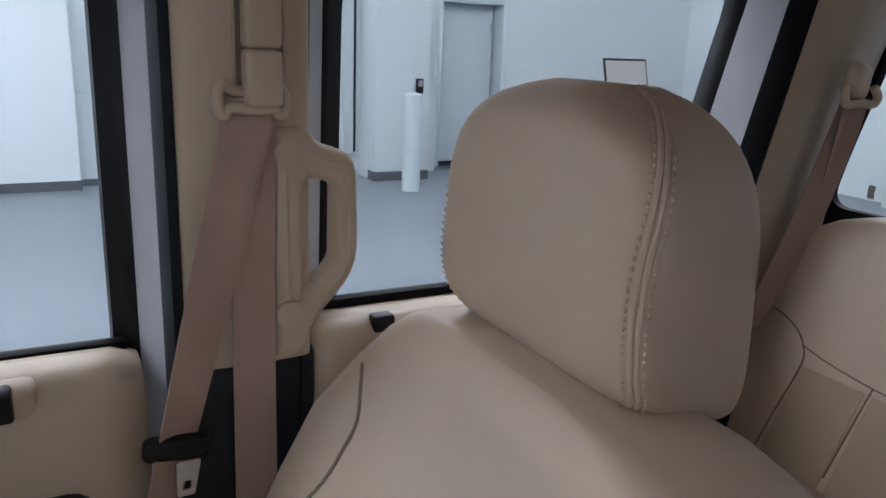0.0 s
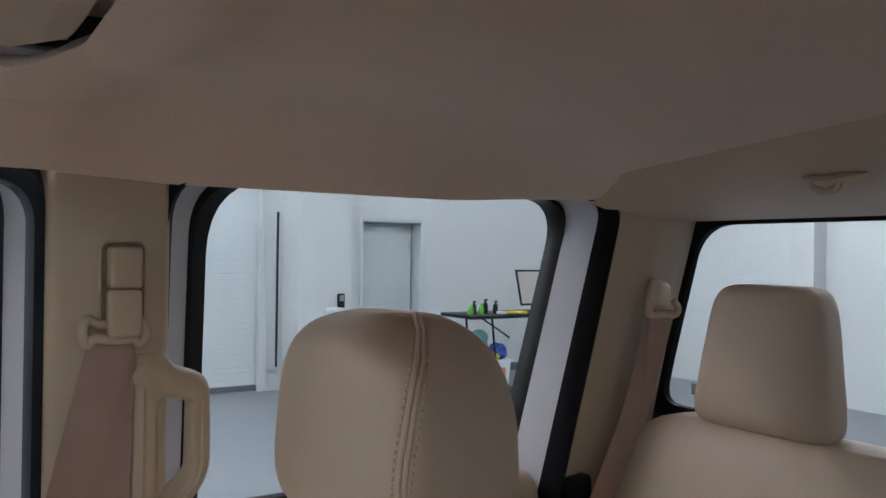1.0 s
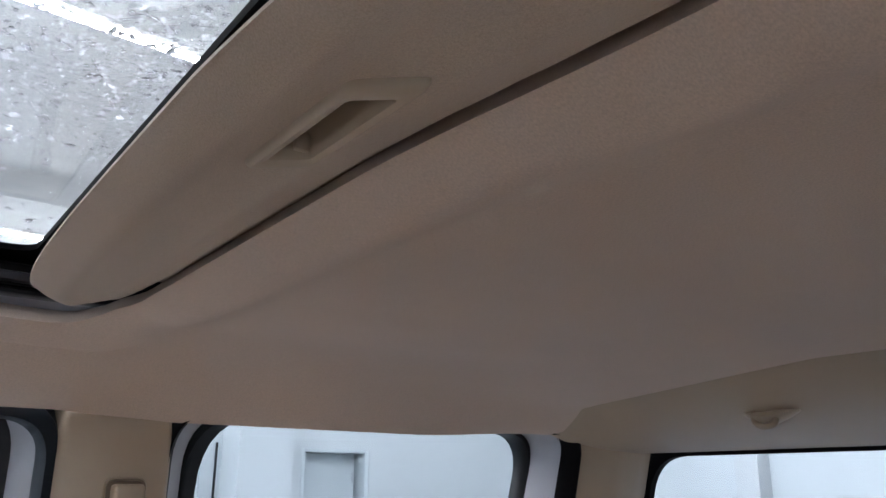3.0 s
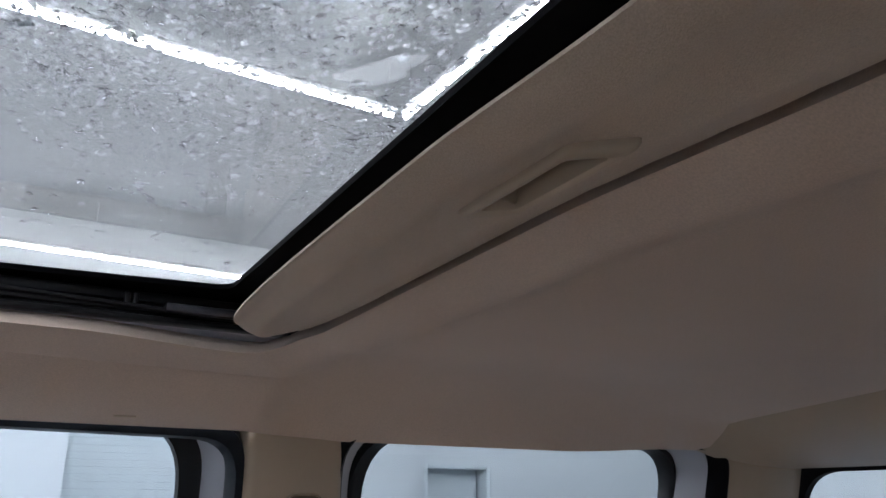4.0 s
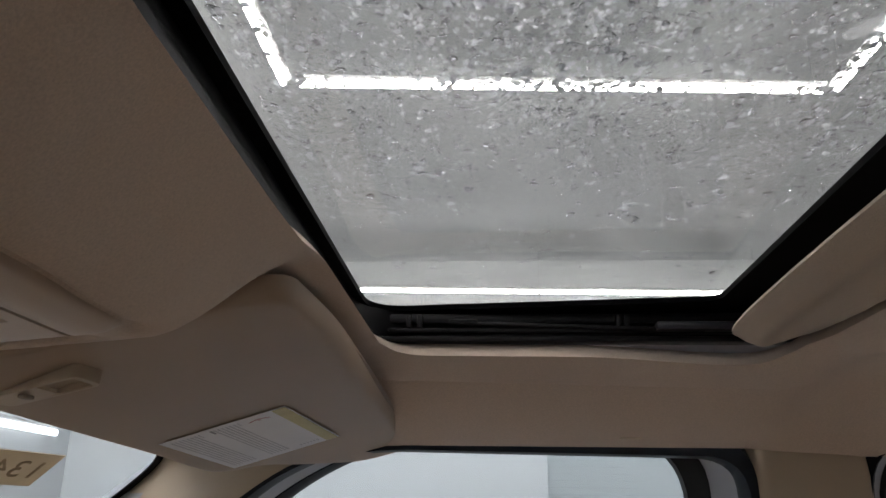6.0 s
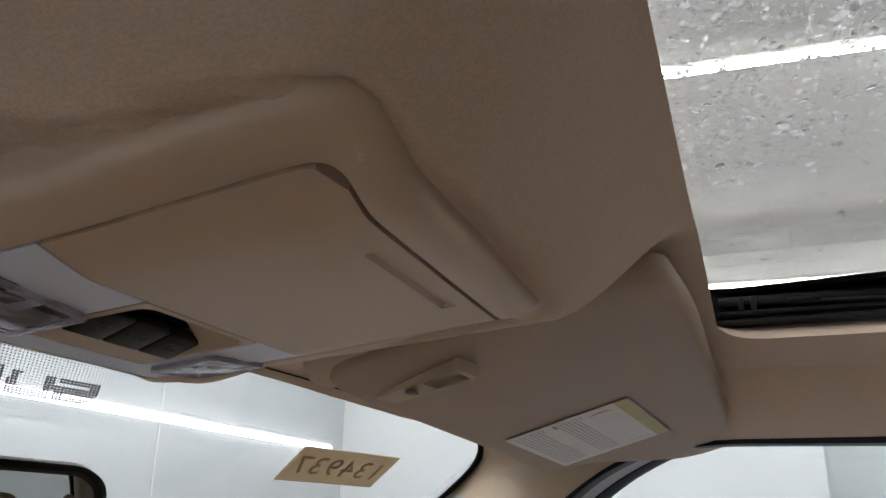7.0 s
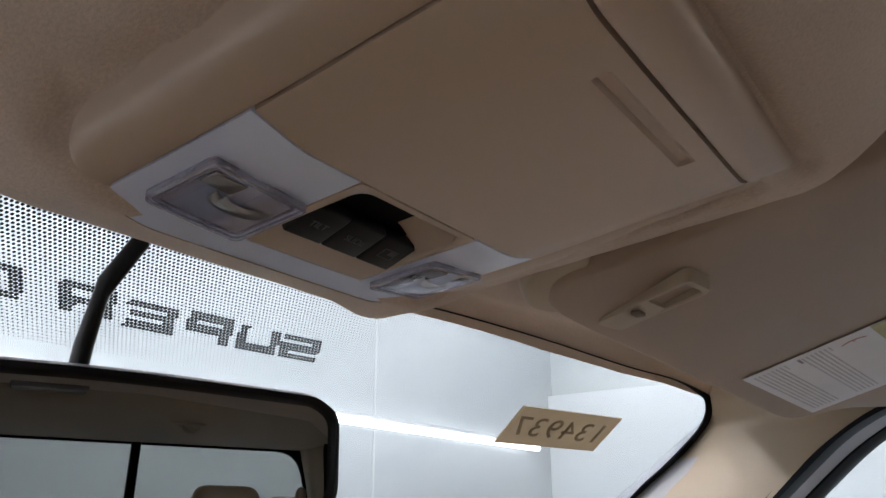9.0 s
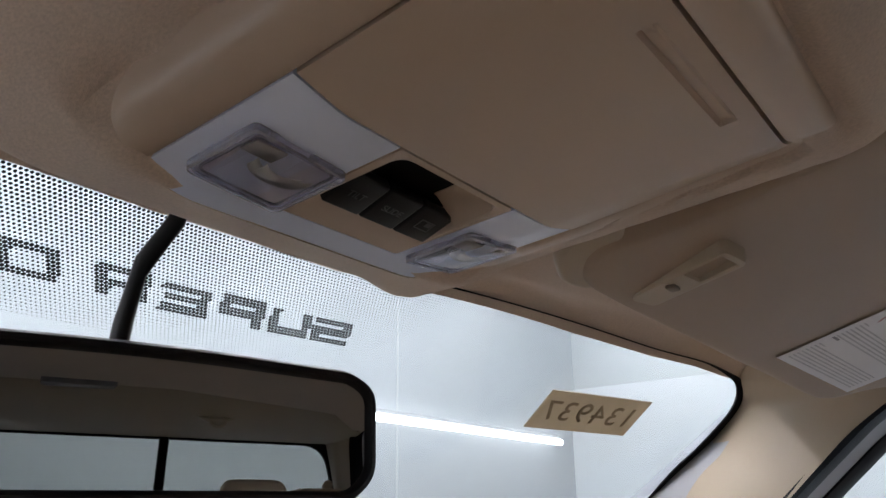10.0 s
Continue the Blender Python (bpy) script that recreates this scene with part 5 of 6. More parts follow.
rows = [[mir(p.x * k, p.y * k, c) for p in inn(f, mo, mi)] for f, k, c in ((0, 0.5, -0.030), (0, 0.85, -0.022), (0, 0.98, -0.010), (0, 1.0, 0.0), (0.25, 1, 0.004), (0.7, 1, 0.005), (1, 1, 0.002), (1, 1, -0.003))]
part("housing", lattice(rows, close_u=True, cap=True), BLACK, mirror)
part("glass", plate(mi, lambda a, b, c: mir(a * 0.999, b * 0.998, 0.001 - c), 0.002), MIRROR, mirror, "silvered mirror glass", smooth=False)
part("stalk", tube([(-0.013, 0.789, 1.764), (-0.014, 0.795, 1.746), (-0.021, 0.810, 1.724), (-0.022, 0.813, 1.7166), (-0.0265, 0.814, 1.690), (-0.0336, 0.806, 1.6645)], [0.0062, 0.0062, 0.0066, 0.0052, 0.0062, 0.0062], 12, flat=0.75, side=(1, 0, 0)), BLACK, mirror, "bent black stalk")


# ---- seats ----
def rounded_body(stations, n=10):
    """A padded body lofted through stations of (z, x0, x1, y front, y back, taper, corner radius)."""
    rows = []
    for z, x0, x1, yf, yb, taper, r in stations:
        lp = poly_loop([(x0 + taper, yb), (x1 - taper, yb), (x1, yf), (x0, yf)], [0] * 4, [r * 0.9, r * 0.9, r, r], n)
        rows.append([(p.x, p.y, z) for p in lp])
    return rows


def headrest(parent, x0, x1, z0, z1, yf, depth, taper, lean, seam, shear, crown):
    st = []
    n = 40
    steps = [0.5 - 0.5 * math.cos(math.pi * k / n) for k in range(n + 1)]
    for t in steps:
        z = lerp(z0, z1, t)
        e = abs(2 * t - 1)
        if t < 0.5:
            sq = (1 - e ** 10) ** (1 / 8) if e < 1 else 0.0
        else:
            sq = (1 - e ** crown) ** (1 / (crown - 0.4)) if e < 1 else 0.0
        sq = max(sq, 0.30)
        dq = max((1 - e ** (5 if t < 0.5 or crown > 5 else 3)) ** (1 / 4) if e < 1 else 0, 0.25)
        cx, hw = (x0 + x1) / 2, (x1 - x0) / 2 * sq * (1 - (0.05 if crown < 5 else 0.27) * t)
        mid = yf - depth / 2 - lean * (z - z0)
        hd = depth / 2 * dq
        st.append((z, cx - hw, cx + hw, mid + hd, mid - hd * (1 + (0.22 if crown < 5 else 0.0) * (1 - t) ** 1.5), taper * sq, min(0.045, hd * 0.85, hw * 0.8)))
    rows = rounded_body(st)
    # the front face swells a little
    full = []
    for row in rows:
        out = []
        for x, y, z in row:
            c = (x - (x0 + x1) / 2) / ((x1 - x0) / 2)
            out.append((x, y + (0.012 * (1 - c * c) if y > yf - depth / 2 - lean * (z - z0) else 0), z + shear * (y - yf) * (1 - 0.8 * (z - z0) / (z1 - z0))))
        full.append(out)
    head = part("headrest", lattice(full, close_u=True, cap=True), LEATHER, parent, "padded tan leather headrest", angle=70)
    if seam:
        for s in seam:
            # the seam follows the front corner of the pad, turning over its top
            pts, acr = [], []
            for j, row in enumerate(full[1:-2]):
                g = along([(v, 0, 0) for v in (5.3, 5.2, 5.2, 5.3, 5.8, 6.8, 8.4, 10.4)], steps[j + 1]).x
                g = 33 + g if s < 0 else 32 - g
                k0 = math.floor(g)
                p, q = Vector(row[k0 % 44]), Vector(row[(k0 + 1) % 44])
                pts.append(p.lerp(q, g - k0))
                acr.append((q - p).normalized())
            nrm = [(a.cross(pts[min(j + 1, len(pts) - 1)] - pts[max(j - 1, 0)])).normalized() for j, a in enumerate(acr)]
            nrm = [v if v.y > 0 else -v for v in nrm]
            for side in (-0.0026, 0.0026):
                part("piping", tube([along([p + a * side - v * 0.0006 for p, a, v in zip(pts, acr, nrm)], k / 70) for k in range(71)], 0.0026, 8), LEATHER, head, "raised double-stitched seam")
            bm = None
            for side in (-0.0078, 0.0078):
                for k in range(44):
                    t0, t1 = (k + 0.22) / 44, (k + 0.70) / 44
                    p, q = (along(pts, t) + along(acr, t) * side + along(nrm, t) * 0.0006 for t in (t0, t1))
                    bm = tube([p, p.lerp(q, 0.5) + along(nrm, t0) * 0.0006, q], [0.0010, 0.0014, 0.0010], 6, bm=bm)
            tagged(part("stitches", bm, STITCH, head, "rows of beige stitches"), kind="stuff")
    return head


seat = thing("passenger_seat", (0.41, 0.0, 0.75), "tan leather front passenger seat with a raised headrest", "car seat")


def lean_y(z):
    return -0.197 + 0.46 * max(0, 1.40 - z)


st = []
for z, hw, d, r in ((1.387, 0.085, 0.05, 0.02), (1.384, 0.130, 0.085, 0.035), (1.378, 0.162, 0.105, 0.045), (1.368, 0.184, 0.125, 0.05), (1.352, 0.203, 0.145, 0.052), (1.32, 0.219, 0.165, 0.052), (1.27, 0.236, 0.175, 0.05), (1.20, 0.246, 0.18, 0.05), (1.10, 0.25, 0.18, 0.05), (0.98, 0.25, 0.18, 0.05)):
    yf = lean_y(z) - (0.02 * max(0, (z - 1.38) / 0.03))
    st.append((z, 0.41 - hw - 0.026 * smooth01((1.382 - z) / 0.03), 0.41 + hw, yf, yf - d, 0.02, r))
rows = rounded_body(st, 12)
full = []
for (z, *_), row in zip(st, rows):
    hw = max(p[0] for p in row) - 0.41
    out = []
    for x, y, zz in row:
        c = abs(x - 0.41) / hw
        w = 0.030 * smooth01((1.38 - z) / 0.12)
        front = y > lean_y(z) - 0.05
        bol = w * (smooth01((c - 0.55) / 0.25) - 0.3 * (1 - c)) if front else 0
        out.append((x, y + bol, zz))
    full.append(out)
back = part("backrest", lattice(full, close_u=True, cap=True), LEATHER, seat, "smooth tan leather backrest", angle=75)


def on_mesh(ob, x, z):
    """Where a ray towards the rear meets a part's surface."""
    hit, place, *_ = ob.ray_cast(Vector((x, 0.6, z)), Vector((0, -1, 0)))
    return place if hit else Vector((x, lean_y(z), z))


for s in (1, -1):
    pts = [on_mesh(back, 0.41 + s * dx, z) for dx, z in ((0.172, 1.324), (0.148, 1.309), (0.124, 1.292), (0.117, 1.270), (0.126, 1.238), (0.146, 1.205), (0.176, 1.168), (0.196, 1.12))]
    part("seam", tube([along(pts, k / 24) for k in range(25)], 0.0022, 6), LEATHER_DARK, back, "dark sunken seam")
part("insert", sheet(lambda u, v: on_mesh(back, lerp(0.288, 0.532, u), lerp(1.216, 1.0, v)) + Vector((0, 0.0025 - 0.004 * (abs(u - 0.5) > 0.49 or v < 0.01), 0)), 30, 20, 0.006, (0, -1, 0)), leather_material("perforated_leather", (0.43, 0.34, 0.25)), back, "perforated leather insert")
part("cushion", rbox((0.41, 0.25, 0.96), (0.48, 0.5, 0.16), 0.05, 4), LEATHER, seat, "tan leather seat cushion")
part("base", rbox((0.41, 0.2, 0.81), (0.42, 0.42, 0.14), 0.02), BLACK, seat, "black seat base")
headrest(seat, 0.277, 0.561, 1.401, 1.606, -0.203, 0.150, 0.032, 0.06, (-1, 1), 0.44, 2.7)
for x in (0.325, 0.495):
    part("post", tube([(x, -0.285, 1.365), (x, -0.287, 1.42)], 0.006, 10), BLACK, seat, "headrest post")
    part("post_guide", rbox((x, -0.275, 1.393), (0.036, 0.03, 0.014), 0.004), TRIM, seat, "tan post guide")

# unseen second seat, added to block light on its way to the rear bench
driver = copy_thing(seat, pose(-0.41, 0, 0.75))
tagged(driver, "unseen driver seat copy added to shade the rear bench", "car seat")

rear = thing("bench_seat", (0.36, -0.8, 0.75), "tan leather rear bench seat with a headrest", "car seat")


def rear_y(z):
    return -0.880 + 0.30 * max(0, 1.40 - z)


st = []
for z, x0, x1, d, r in ((1.4075, 0.02, 0.585, 0.05, 0.02), (1.404, -0.02, 0.620, 0.08, 0.035), (1.394, -0.05, 0.655, 0.10, 0.045), (1.375, -0.06, 0.690, 0.11, 0.05), (1.34, -0.06, 0.714, 0.12, 0.055), (1.28, -0.06, 0.734, 0.125, 0.05), (1.18, -0.06, 0.752, 0.13, 0.05), (1.05, -0.06, 0.760, 0.14, 0.05)):
    yf = rear_y(z) - 0.02 * max(0, (z - 1.38) / 0.03)
    st.append((z, x0, x1, yf, yf - d, 0.02, r))
rback = part("backrest", lattice(rounded_body(st, 12), close_u=True, cap=True), LEATHER, rear, "smooth tan leather backrest", angle=75)
for pts in ([(0.700, 1.262), (0.665, 1.258), (0.632, 1.245), (0.612, 1.225), (0.606, 1.20), (0.622, 1.12), (0.632, 1.06)], [(0.612, 1.226), (0.56, 1.216), (0.48, 1.208), (0.36, 1.205), (0.2, 1.208)], [(0.500, 1.210), (0.508, 1.16), (0.52, 1.08)]):
    pts = [(x, rear_y(z) + 0.0005, z) for x, z in pts]
    part("seam", tube([along(pts, k / 24) for k in range(25)], 0.0011, 6), LEATHER_DARK, rback, "dark sunken seam")
PERFORATED = bpy.data.materials["perforated_leather"]
for x0, x1, x2, x3 in ((0.508, 0.6045, 0.529, 0.627), (0.20, 0.4975, 0.20, 0.518)):
    part("insert", sheet(lambda u, v: (lerp(lerp(x0, x1, u), lerp(x2, x3, u), v), rear_y(lerp(1.200, 1.02, v)) + 0.0012, lerp(1.200, 1.02, v)), 24, 16, 0.004, (0, -1, 0)), PERFORATED, rback, "perforated leather insert")
part("cushion", rbox((0.33, -0.58, 0.98), (0.78, 0.5, 0.16), 0.05, 4), LEATHER, rear, "tan leather seat cushion")
part("base", rbox((0.33, -0.62, 0.82), (0.72, 0.42, 0.17), 0.02), BLACK, rear, "black seat base")
headrest(rear, 0.343, 0.583, 1.405, 1.615, -0.878, 0.095, 0.016, 0.10, (), 0.06, 7.0)
for x in (0.395, 0.49):
    part("post_guide", rbox((x, -0.93, 1.404), (0.036, 0.034, 0.016), 0.004), TRIM, rear, "tan post guide")


# ---- seat belts ----
def ribbon(points, acrosses, thick=0.0016, n=40):
    """A strap along points; acrosses: its half-width vector at each."""
    bm = bmesh.new()
    uv = bm.loops.layers.uv.new("UVMap")
    rows = []
    for k in range(n + 1):
        t = k / n
        p, a = along(points, t), along(acrosses, t)
        d = along(points, min(1, t + 0.02)) - along(points, max(0, t - 0.02))
        nrm = d.cross(a).normalized() * thick / 2
        rows.append([bm.verts.new(p - a + nrm), bm.verts.new(p + a + nrm), bm.verts.new(p + a - nrm), bm.verts.new(p - a - nrm)])
    for k in range(n):
        for i in range(4):
            f = bm.faces.new((rows[k][i], rows[k][(i + 1) % 4], rows[k + 1][(i + 1) % 4], rows[k + 1][i]))
            us = {0: (0, 1), 1: (1, 1), 2: (1, 0), 3: (0, 0)}[i]
            for lp, (u, v) in zip(f.loops, ((us[0], k / n), (us[1], k / n), (us[1], (k + 1) / n), (us[0], (k + 1) / n))):
                lp[uv].uv = (u, v)
    return bm


belt = thing("seat_belt", (0.68, -0.07, 1.57), "pinkish tan seat belt hanging from its pillar guide", "seat belt", group="seat belts")
part("webbing", ribbon([(0.672, -0.0720, 1.566), (0.670, -0.0645, 1.53), (0.668, -0.0395, 1.43), (0.667, -0.0140, 1.33), (0.666, 0.011, 1.232), (0.664, 0.035, 1.14), (0.66, 0.060, 1.05)],
                       [(0, -0.0235, 0.0), (0, -0.0232, -0.004), (0.002, -0.0222, -0.005), (0.005, -0.0205, -0.005), (0.008, -0.0185, -0.005), (0.008, -0.017, -0.004), (0.008, -0.017, -0.004)]), BELT, belt, "ribbed pinkish tan webbing")
part("webbing", ribbon([(0.675, -0.073, 1.566), (0.6755, -0.072, 1.50), (0.676, -0.071, 1.40), (0.677, -0.070, 1.30), (0.678, -0.069, 1.15), (0.68, -0.067, 0.98)],
                       [(0, -0.0235, 0), (0, -0.0225, 0), (0, -0.0215, 0), (0, -0.0215, 0), (0, -0.022, 0), (0, -0.022, 0)]), BELT, belt, "ribbed pinkish tan webbing")
pts = [(0.674, -0.045, 1.578), (0.670, -0.038, 1.572), (0.668, -0.037, 1.558), (0.668, -0.044, 1.551), (0.668, -0.052, 1.557), (0.667, -0.077, 1.5555), (0.668, -0.101, 1.556), (0.668, -0.108, 1.550), (0.668, -0.115, 1.557), (0.670, -0.114, 1.570), (0.674, -0.107, 1.577), (0.676, -0.095, 1.572), (0.677, -0.077, 1.571), (0.676, -0.058, 1.572)]
pts = [(x, -0.041 + (y + 0.037) * 0.80, z) for x, y, z in pts]
part("guide_ring", tube([along(pts + pts[:1], k / 60) for k in range(60)], 0.0054, 10, closed=True, side=(1, 0, 0)), TRIM, belt, "tan plastic belt guide")
adj = part("height_adjuster", rbox((0.670, -0.0825, 1.584), (0.026, 0.034, 0.052), 0.005, 3), TRIM, belt, "tan sliding height adjuster")
part("release_button", rbox((0.6715, -0.0828, 1.6335), (0.025, 0.034, 0.046), 0.005, 3), TRIM, adj)
so = poly_loop([(-0.0580, 1.560), (-0.0580, 1.664), (-0.1060, 1.664), (-0.1060, 1.560)], [0] * 4, [0.004, 0.012, 0.012, 0.004], 6)
si = poly_loop([(-0.0610, 1.562), (-0.0610, 1.660), (-0.1030, 1.660), (-0.1030, 1.562)], [0] * 4, [0.003, 0.010, 0.010, 0.003], 6)
rows = [[(x, p.x, p.y) for p in inn(f, so, si)] for f, x in ((0, 0.690), (0, 0.6785), (0.5, 0.6765), (1, 0.679), (1, 0.690))]
part("slot_rim", lattice(rows, close_u=True), TRIM, belt)
# the slot's shade is put in as a dark plate
part("slot", plate(si, lambda a, b, c: (0.6795 + c, a, b), 0.002), LEATHER_DARK, belt, "dark plate in place of the slot's shade", smooth=False)
stop = part("stop_button", rbox((0.664, 0.012, 1.230), (0.016, 0.064, 0.026), 0.008, 3, (5, 0, 0)), BLACK, belt, "black belt stop")
to = poly_loop([(-0.014, -0.036), (0.006, -0.036), (0.010, 0.006), (-0.018, 0.006)], [0] * 4, [0.004] * 4, 5)
ti = poly_loop([(-0.009, -0.029), (0.001, -0.029), (0.001, -0.018), (-0.009, -0.018)], [0] * 4, [0.002] * 4, 5)
part("tongue", plate(to, lambda a, b, c: (0.656 + c, 0.006 + 0.85 * a - 0.1 * b, 1.212 + 0.9 * b), 0.0025, hole=ti), STEEL, belt, "steel belt tongue")

rbelt = thing("seat_belt", (0.65, -0.9, 1.57), "pinkish tan rear seat belt running down from its pillar guide", "seat belt", group="seat belts")
part("webbing", ribbon([(0.656, -0.910, 1.565), (0.658, -0.900, 1.52), (0.666, -0.866, 1.40), (0.670, -0.822, 1.31), (0.673, -0.780, 1.24)],
                       [(-0.004, -0.0230, 0), (-0.007, -0.0225, 0), (-0.007, -0.0225, -0.003), (-0.004, -0.022, -0.004), (0.0, -0.021, -0.004)]), BELT, rbelt, "ribbed pinkish tan webbing")
part("webbing", ribbon([(0.658, -0.905, 1.562), (0.668, -0.90, 1.45), (0.676, -0.89, 1.33), (0.68, -0.88, 1.24)], [(0.006, -0.021, 0)] * 4), BELT, rbelt, "ribbed pinkish tan webbing")
part("guide_cover", rbox((0.655, -0.905, 1.590), (0.026, 0.05, 0.05), 0.016, 4, (12, 0, 12)), TRIM, rbelt, "rounded tan guide cover")
pts = [(0.650, -0.880, 1.580), (0.646, -0.874, 1.566), (0.647, -0.882, 1.558), (0.645, -0.905, 1.560), (0.643, -0.930, 1.558), (0.642, -0.938, 1.568), (0.645, -0.93, 1.582)]
part("guide_ring", tube([along(pts, k / 30) for k in range(31)], 0.006, 10, side=(1, 0, 0)), TRIM, rbelt, "tan plastic belt guide")
part("stop_button", rbox((0.672, -0.757, 1.226), (0.014, 0.042, 0.015), 0.004, 3), BLACK, rbelt, "black belt stop")
part("tongue", rbox((0.669, -0.755, 1.205), (0.004, 0.016, 0.032), 0.003, 2), STEEL, rbelt, "steel belt tongue")

# ---- small cab fittings ----
hook = thing("coat_hook", (0.355, -0.9, 1.765), "small tan coat hook on the rear trim panel", "coat hook")
hx, hy = 0.343, -0.878
hz = rear_lining((hx + 0.700) / 1.4, (hy + 0.784) / (-0.251))[2]
part("cup", tube([(hx - 0.048, hy, hz + 0.003), (hx - 0.028, hy, hz - 0.001), (hx - 0.008, hy, hz - 0.005), (hx + 0.010, hy, hz - 0.005), (hx + 0.030, hy, hz + 0.001), (hx + 0.048, hy, hz + 0.006)], [0.003, 0.014, 0.019, 0.019, 0.013, 0.003], 14, flat=0.5), TRIM, hook, "tan moulded hook cup")
part("hook", tube([along([(hx - 0.016, hy + 0.01, hz + 0.004), (hx - 0.014, hy + 0.012, hz - 0.014), (hx + 0.002, hy + 0.014, hz - 0.019), (hx + 0.016, hy + 0.012, hz - 0.012), (hx + 0.018, hy + 0.01, hz + 0.004)], k / 20) for k in range(21)], 0.005, 10), TRIM, hook, "curved tan hook")
dome = thing("dome_lamp", (0.0, -0.74, 1.81), "small grey rear dome lamp on the roof lining", "dome lamp")
part("lens", cushion(poly_loop([(-0.07, -0.785), (0.085, -0.785), (0.085, -0.715), (-0.07, -0.715)], [0] * 4, [0.012] * 4, 5), lambda a, b, c: (a, b, 1.803 + c), 0.014, 0.005), SCREEN, dome, "smoked grey lamp lens")
part("clip_mark", rbox((0.649, 0.1455, lining_z(0.649, 0.1455) - 0.0005), (0.005, 0.024, 0.002), 0.0008), STITCH, None)
tagged(bpy.data.objects["clip_mark"], "small dark clip slot in the roof lining", "clip slot")

# ---- work cart with laptop and clutter in the workshop ----
TX, TY0, TY1, TZ = 7.2, -6.6, -4.86, 0.955
cart = thing("work_table", (TX, -5.7, ZG), "folding work table with a dark top and thin black legs", "table")
part("tabletop", rbox((TX, (TY0 + TY1) / 2, TZ - 0.02), (0.65, TY1 - TY0, 0.04), 0.008), BLACK, cart)
for y in (TY0 + 0.2, TY1 - 0.32):
    for s in (-1, 1):
        part("leg", tube([(TX + s * 0.26, y, TZ - 0.03), (TX + s * 0.28, y - 0.1, ZG)], 0.014, 8), BLACK, cart)
    part("brace", tube([(TX, y, TZ - 0.03), (TX, y - 0.45, TZ - 0.3)], 0.011, 8), BLACK, cart)
lap = thing("laptop", (TX, -6.0, TZ), "open black laptop with a lit grey screen on the table", "laptop")
part("keyboard", rbox((TX - 0.07, -6.13, TZ + 0.012), (0.30, 0.60, 0.022), 0.005), BLACK, lap)
scr = part("display", rbox((TX + 0.08, -6.13, TZ + 0.29), (0.02, 0.70, 0.44), 0.008, 2, (0, 14, 6)), BLACK, lap)
part("screen", rbox((TX + 0.068, -6.13, TZ + 0.29), (0.004, 0.65, 0.39), 0, 2, (0, 14, 6)), glow_material("laptop_screen", (0.55, 0.50, 0.50), 0.6), scr, "dim lit screen")
part("screen_window", rbox((TX + 0.066, -6.05, TZ + 0.31), (0.004, 0.15, 0.10), 0, 2, (0, 14, 6)), BLACK, scr, "dark window on the screen")
for k, (dy, h, r, m, lb) in enumerate(((-4.98, 0.10, 0.035, GREEN, "green"), (-5.06, 0.15, 0.03, BLACK, "black"), (-5.13, 0.12, 0.03, GREEN, "green"), (-5.22, 0.17, 0.032, BLACK, "black"), (-5.33, 0.15, 0.03, BLACK, "black"))):
    bt = thing("spray_bottle", (TX - 0.12, dy, TZ), f"{lb} plastic bottle standing on the work table", "bottle", group="bottles on the table")
    rows = [[(TX - 0.12 + 0.05 * (k % 2) + rr * math.cos(a), dy + rr * math.sin(a), TZ + h * hh) for a in [q / 14 * math.tau for q in range(14)]] for rr, hh in ((r * 0.9, 0), (r, 0.05), (r, 0.62), (r * 0.8, 0.72), (r * 0.35, 0.8), (r * 0.35, 0.9))]
    part("bottle", lattice(rows, close_u=True, cap=True), m, bt)
    part("nozzle", rbox((TX - 0.12 + 0.05 * (k % 2) - 0.01, dy, TZ + h * 0.95), (0.05, 0.02, 0.02), 0.004), m, bt)
for dy, dx, sx, sy, m, nm in ((-5.50, -0.2, 0.1, 0.12, YELLOW, "yellow"), (-5.62, -0.24, 0.09, 0.12, YELLOW, "yellow"), (-5.38, -0.18, 0.1, 0.1, WHITE_PLASTIC, "white"), (-5.85, -0.27, 0.12, 0.2, PAPER, "white")):
    cl = part("folded_cloth", rbox((TX + dx, dy, TZ + 0.018), (sx, sy, 0.036), 0.014, 3, (0, 0, 15)), m)
    tagged(cl, f"{nm} folded cloth lying on the work table", "cloth")
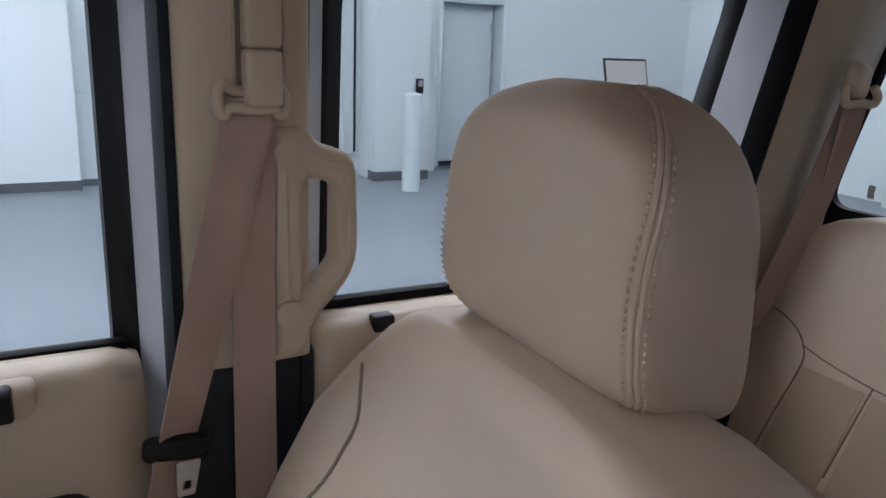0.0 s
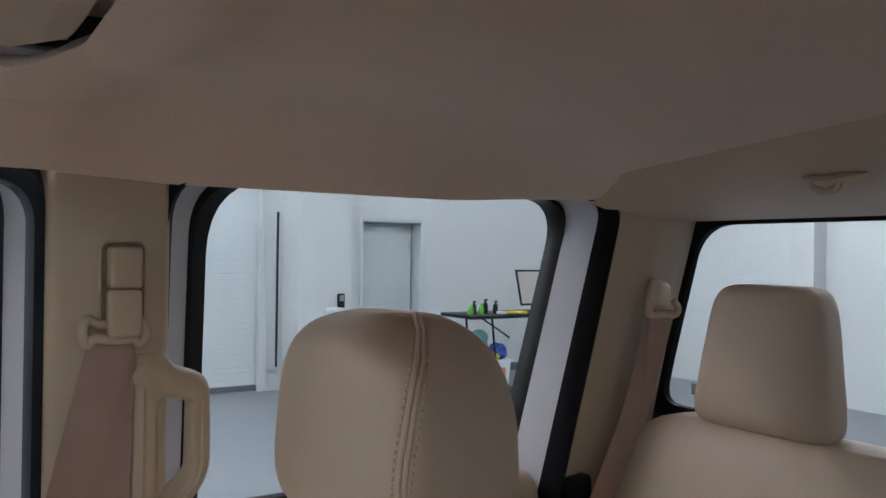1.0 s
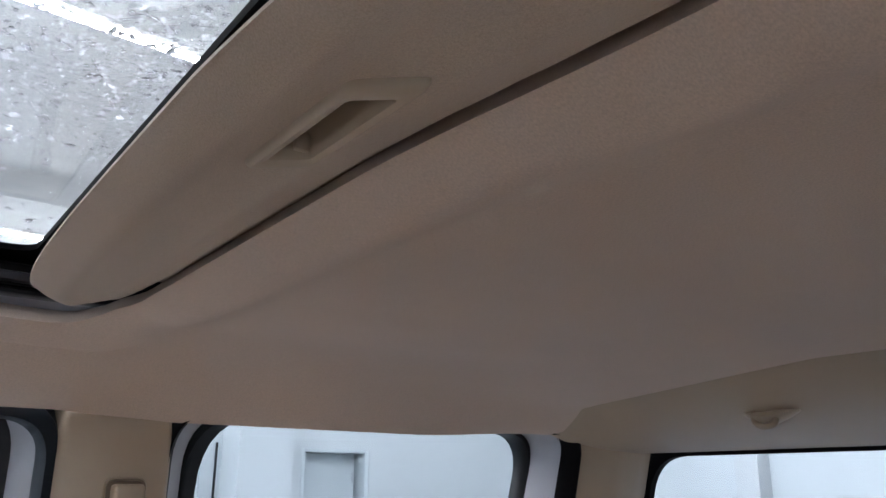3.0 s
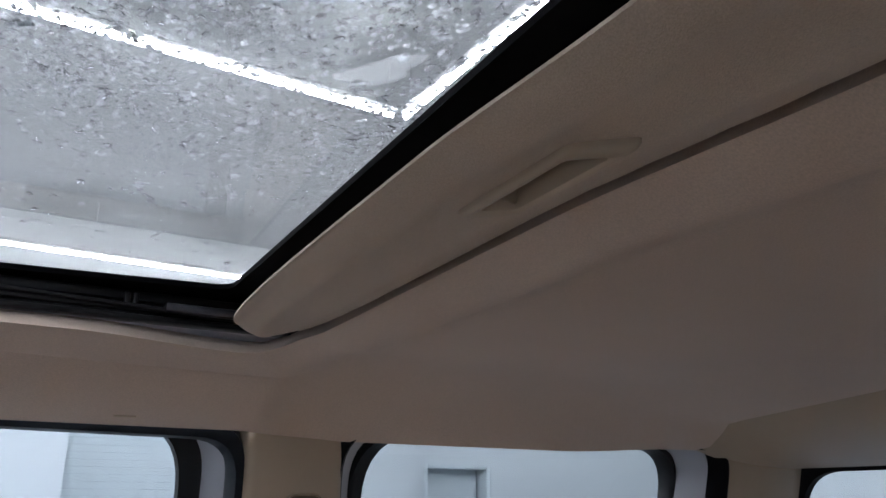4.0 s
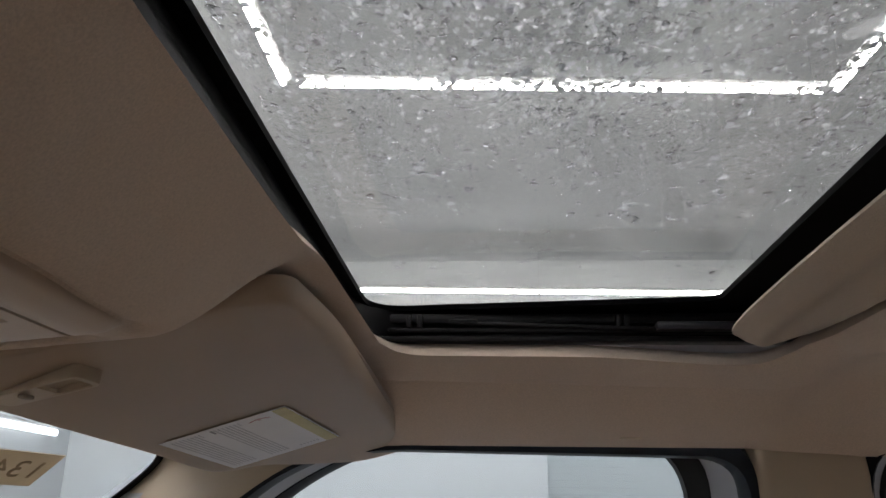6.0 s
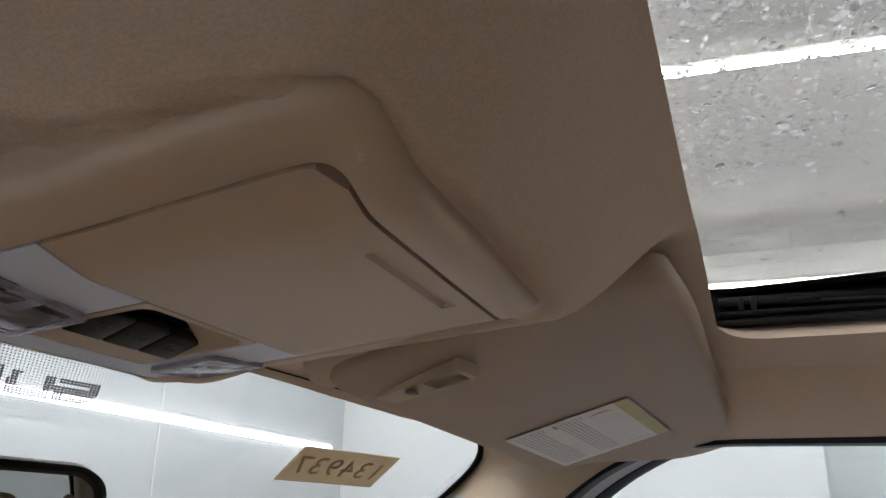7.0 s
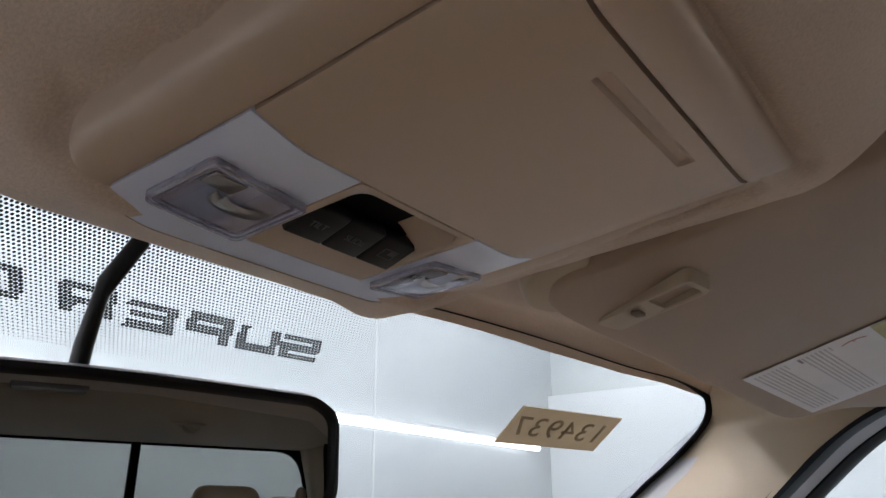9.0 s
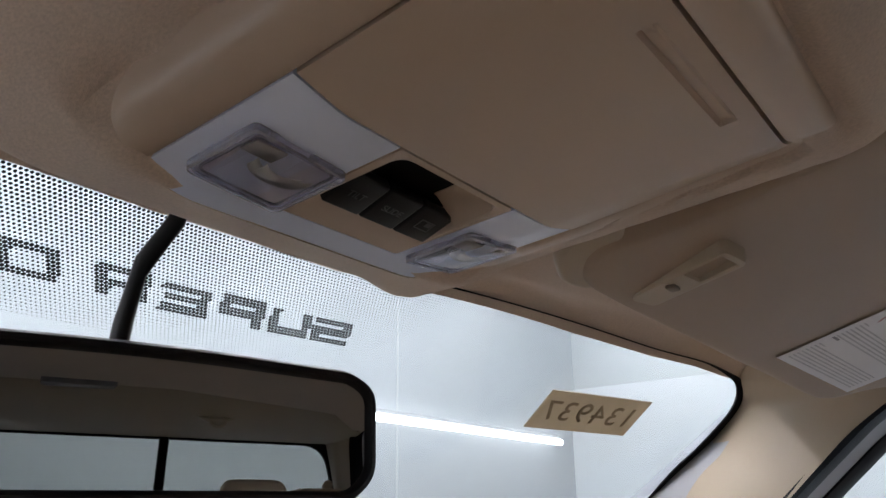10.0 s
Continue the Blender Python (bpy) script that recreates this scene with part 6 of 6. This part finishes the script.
crate = thing("storage_crate", (TX - 0.1, -5.2, ZG), "white plastic storage crate filled with cloths below the table", "crate")
cz0 = ZG + 0.16
bx = poly_loop([(-0.2, -0.24), (0.2, -0.24), (0.2, 0.24), (-0.2, 0.24)], [0] * 4, [0.03] * 4, 5)
rows = [[(TX - 0.1 + p.x * k, -5.2 + p.y * k, cz0 + z) for p in bx] for k, z in ((0.9, 0.0), (1.0, 0.34), (1.04, 0.34), (1.04, 0.31), (1.0, 0.31), (0.97, 0.33), (0.88, 0.02))]
part("box", lattice(rows, close_u=True, cap=True), WHITE_PLASTIC, crate)
part("label_patch", rbox((TX - 0.305, -5.25, cz0 + 0.18), (0.006, 0.2, 0.14), 0.004), ORANGE, crate, "orange patch")
tagged(part("crate_stand", rbox((TX - 0.1, -5.25, ZG + 0.075), (0.5, 0.7, 0.15), 0.02), BLACK), "black low box under the crate on the floor", "box")


def heap(name, c, size, mat, label, seed):
    bm = bmesh.new()
    bmesh.ops.create_icosphere(bm, subdivisions=4, radius=1)
    for v in bm.verts:
        nse = noise.noise(v.co * 1.7 + Vector((seed, 0, 0))) * 0.35 + noise.noise(v.co * 4.5 + Vector((0, seed, 0))) * 0.14
        v.co = Vector((v.co.x * size[0], v.co.y * size[1], max(v.co.z, -0.8) * size[2])) * (1 + nse)
        v.co += Vector(c)
    return tagged(part(name, bm, mat), label, "cloth")


heap("cleaning_cloth", (TX - 0.1, -5.12, cz0 + 0.48), (0.10, 0.11, 0.17), TEAL, "crumpled teal cleaning cloth on top of the crate", 3)
heap("cleaning_cloth", (TX - 0.12, -5.36, cz0 + 0.40), (0.10, 0.12, 0.10), BLUE, "crumpled dark blue cleaning cloth on the crate", 8)
heap("cleaning_cloth", (TX - 0.14, -5.02, cz0 + 0.40), (0.08, 0.06, 0.07), BLUE, "crumpled blue cleaning cloth on the crate", 5)
heap("cleaning_cloth", (TX - 0.2, -5.20, cz0 + 0.36), (0.08, 0.10, 0.06), YELLOW, "crumpled yellow cleaning cloth in the crate", 12)
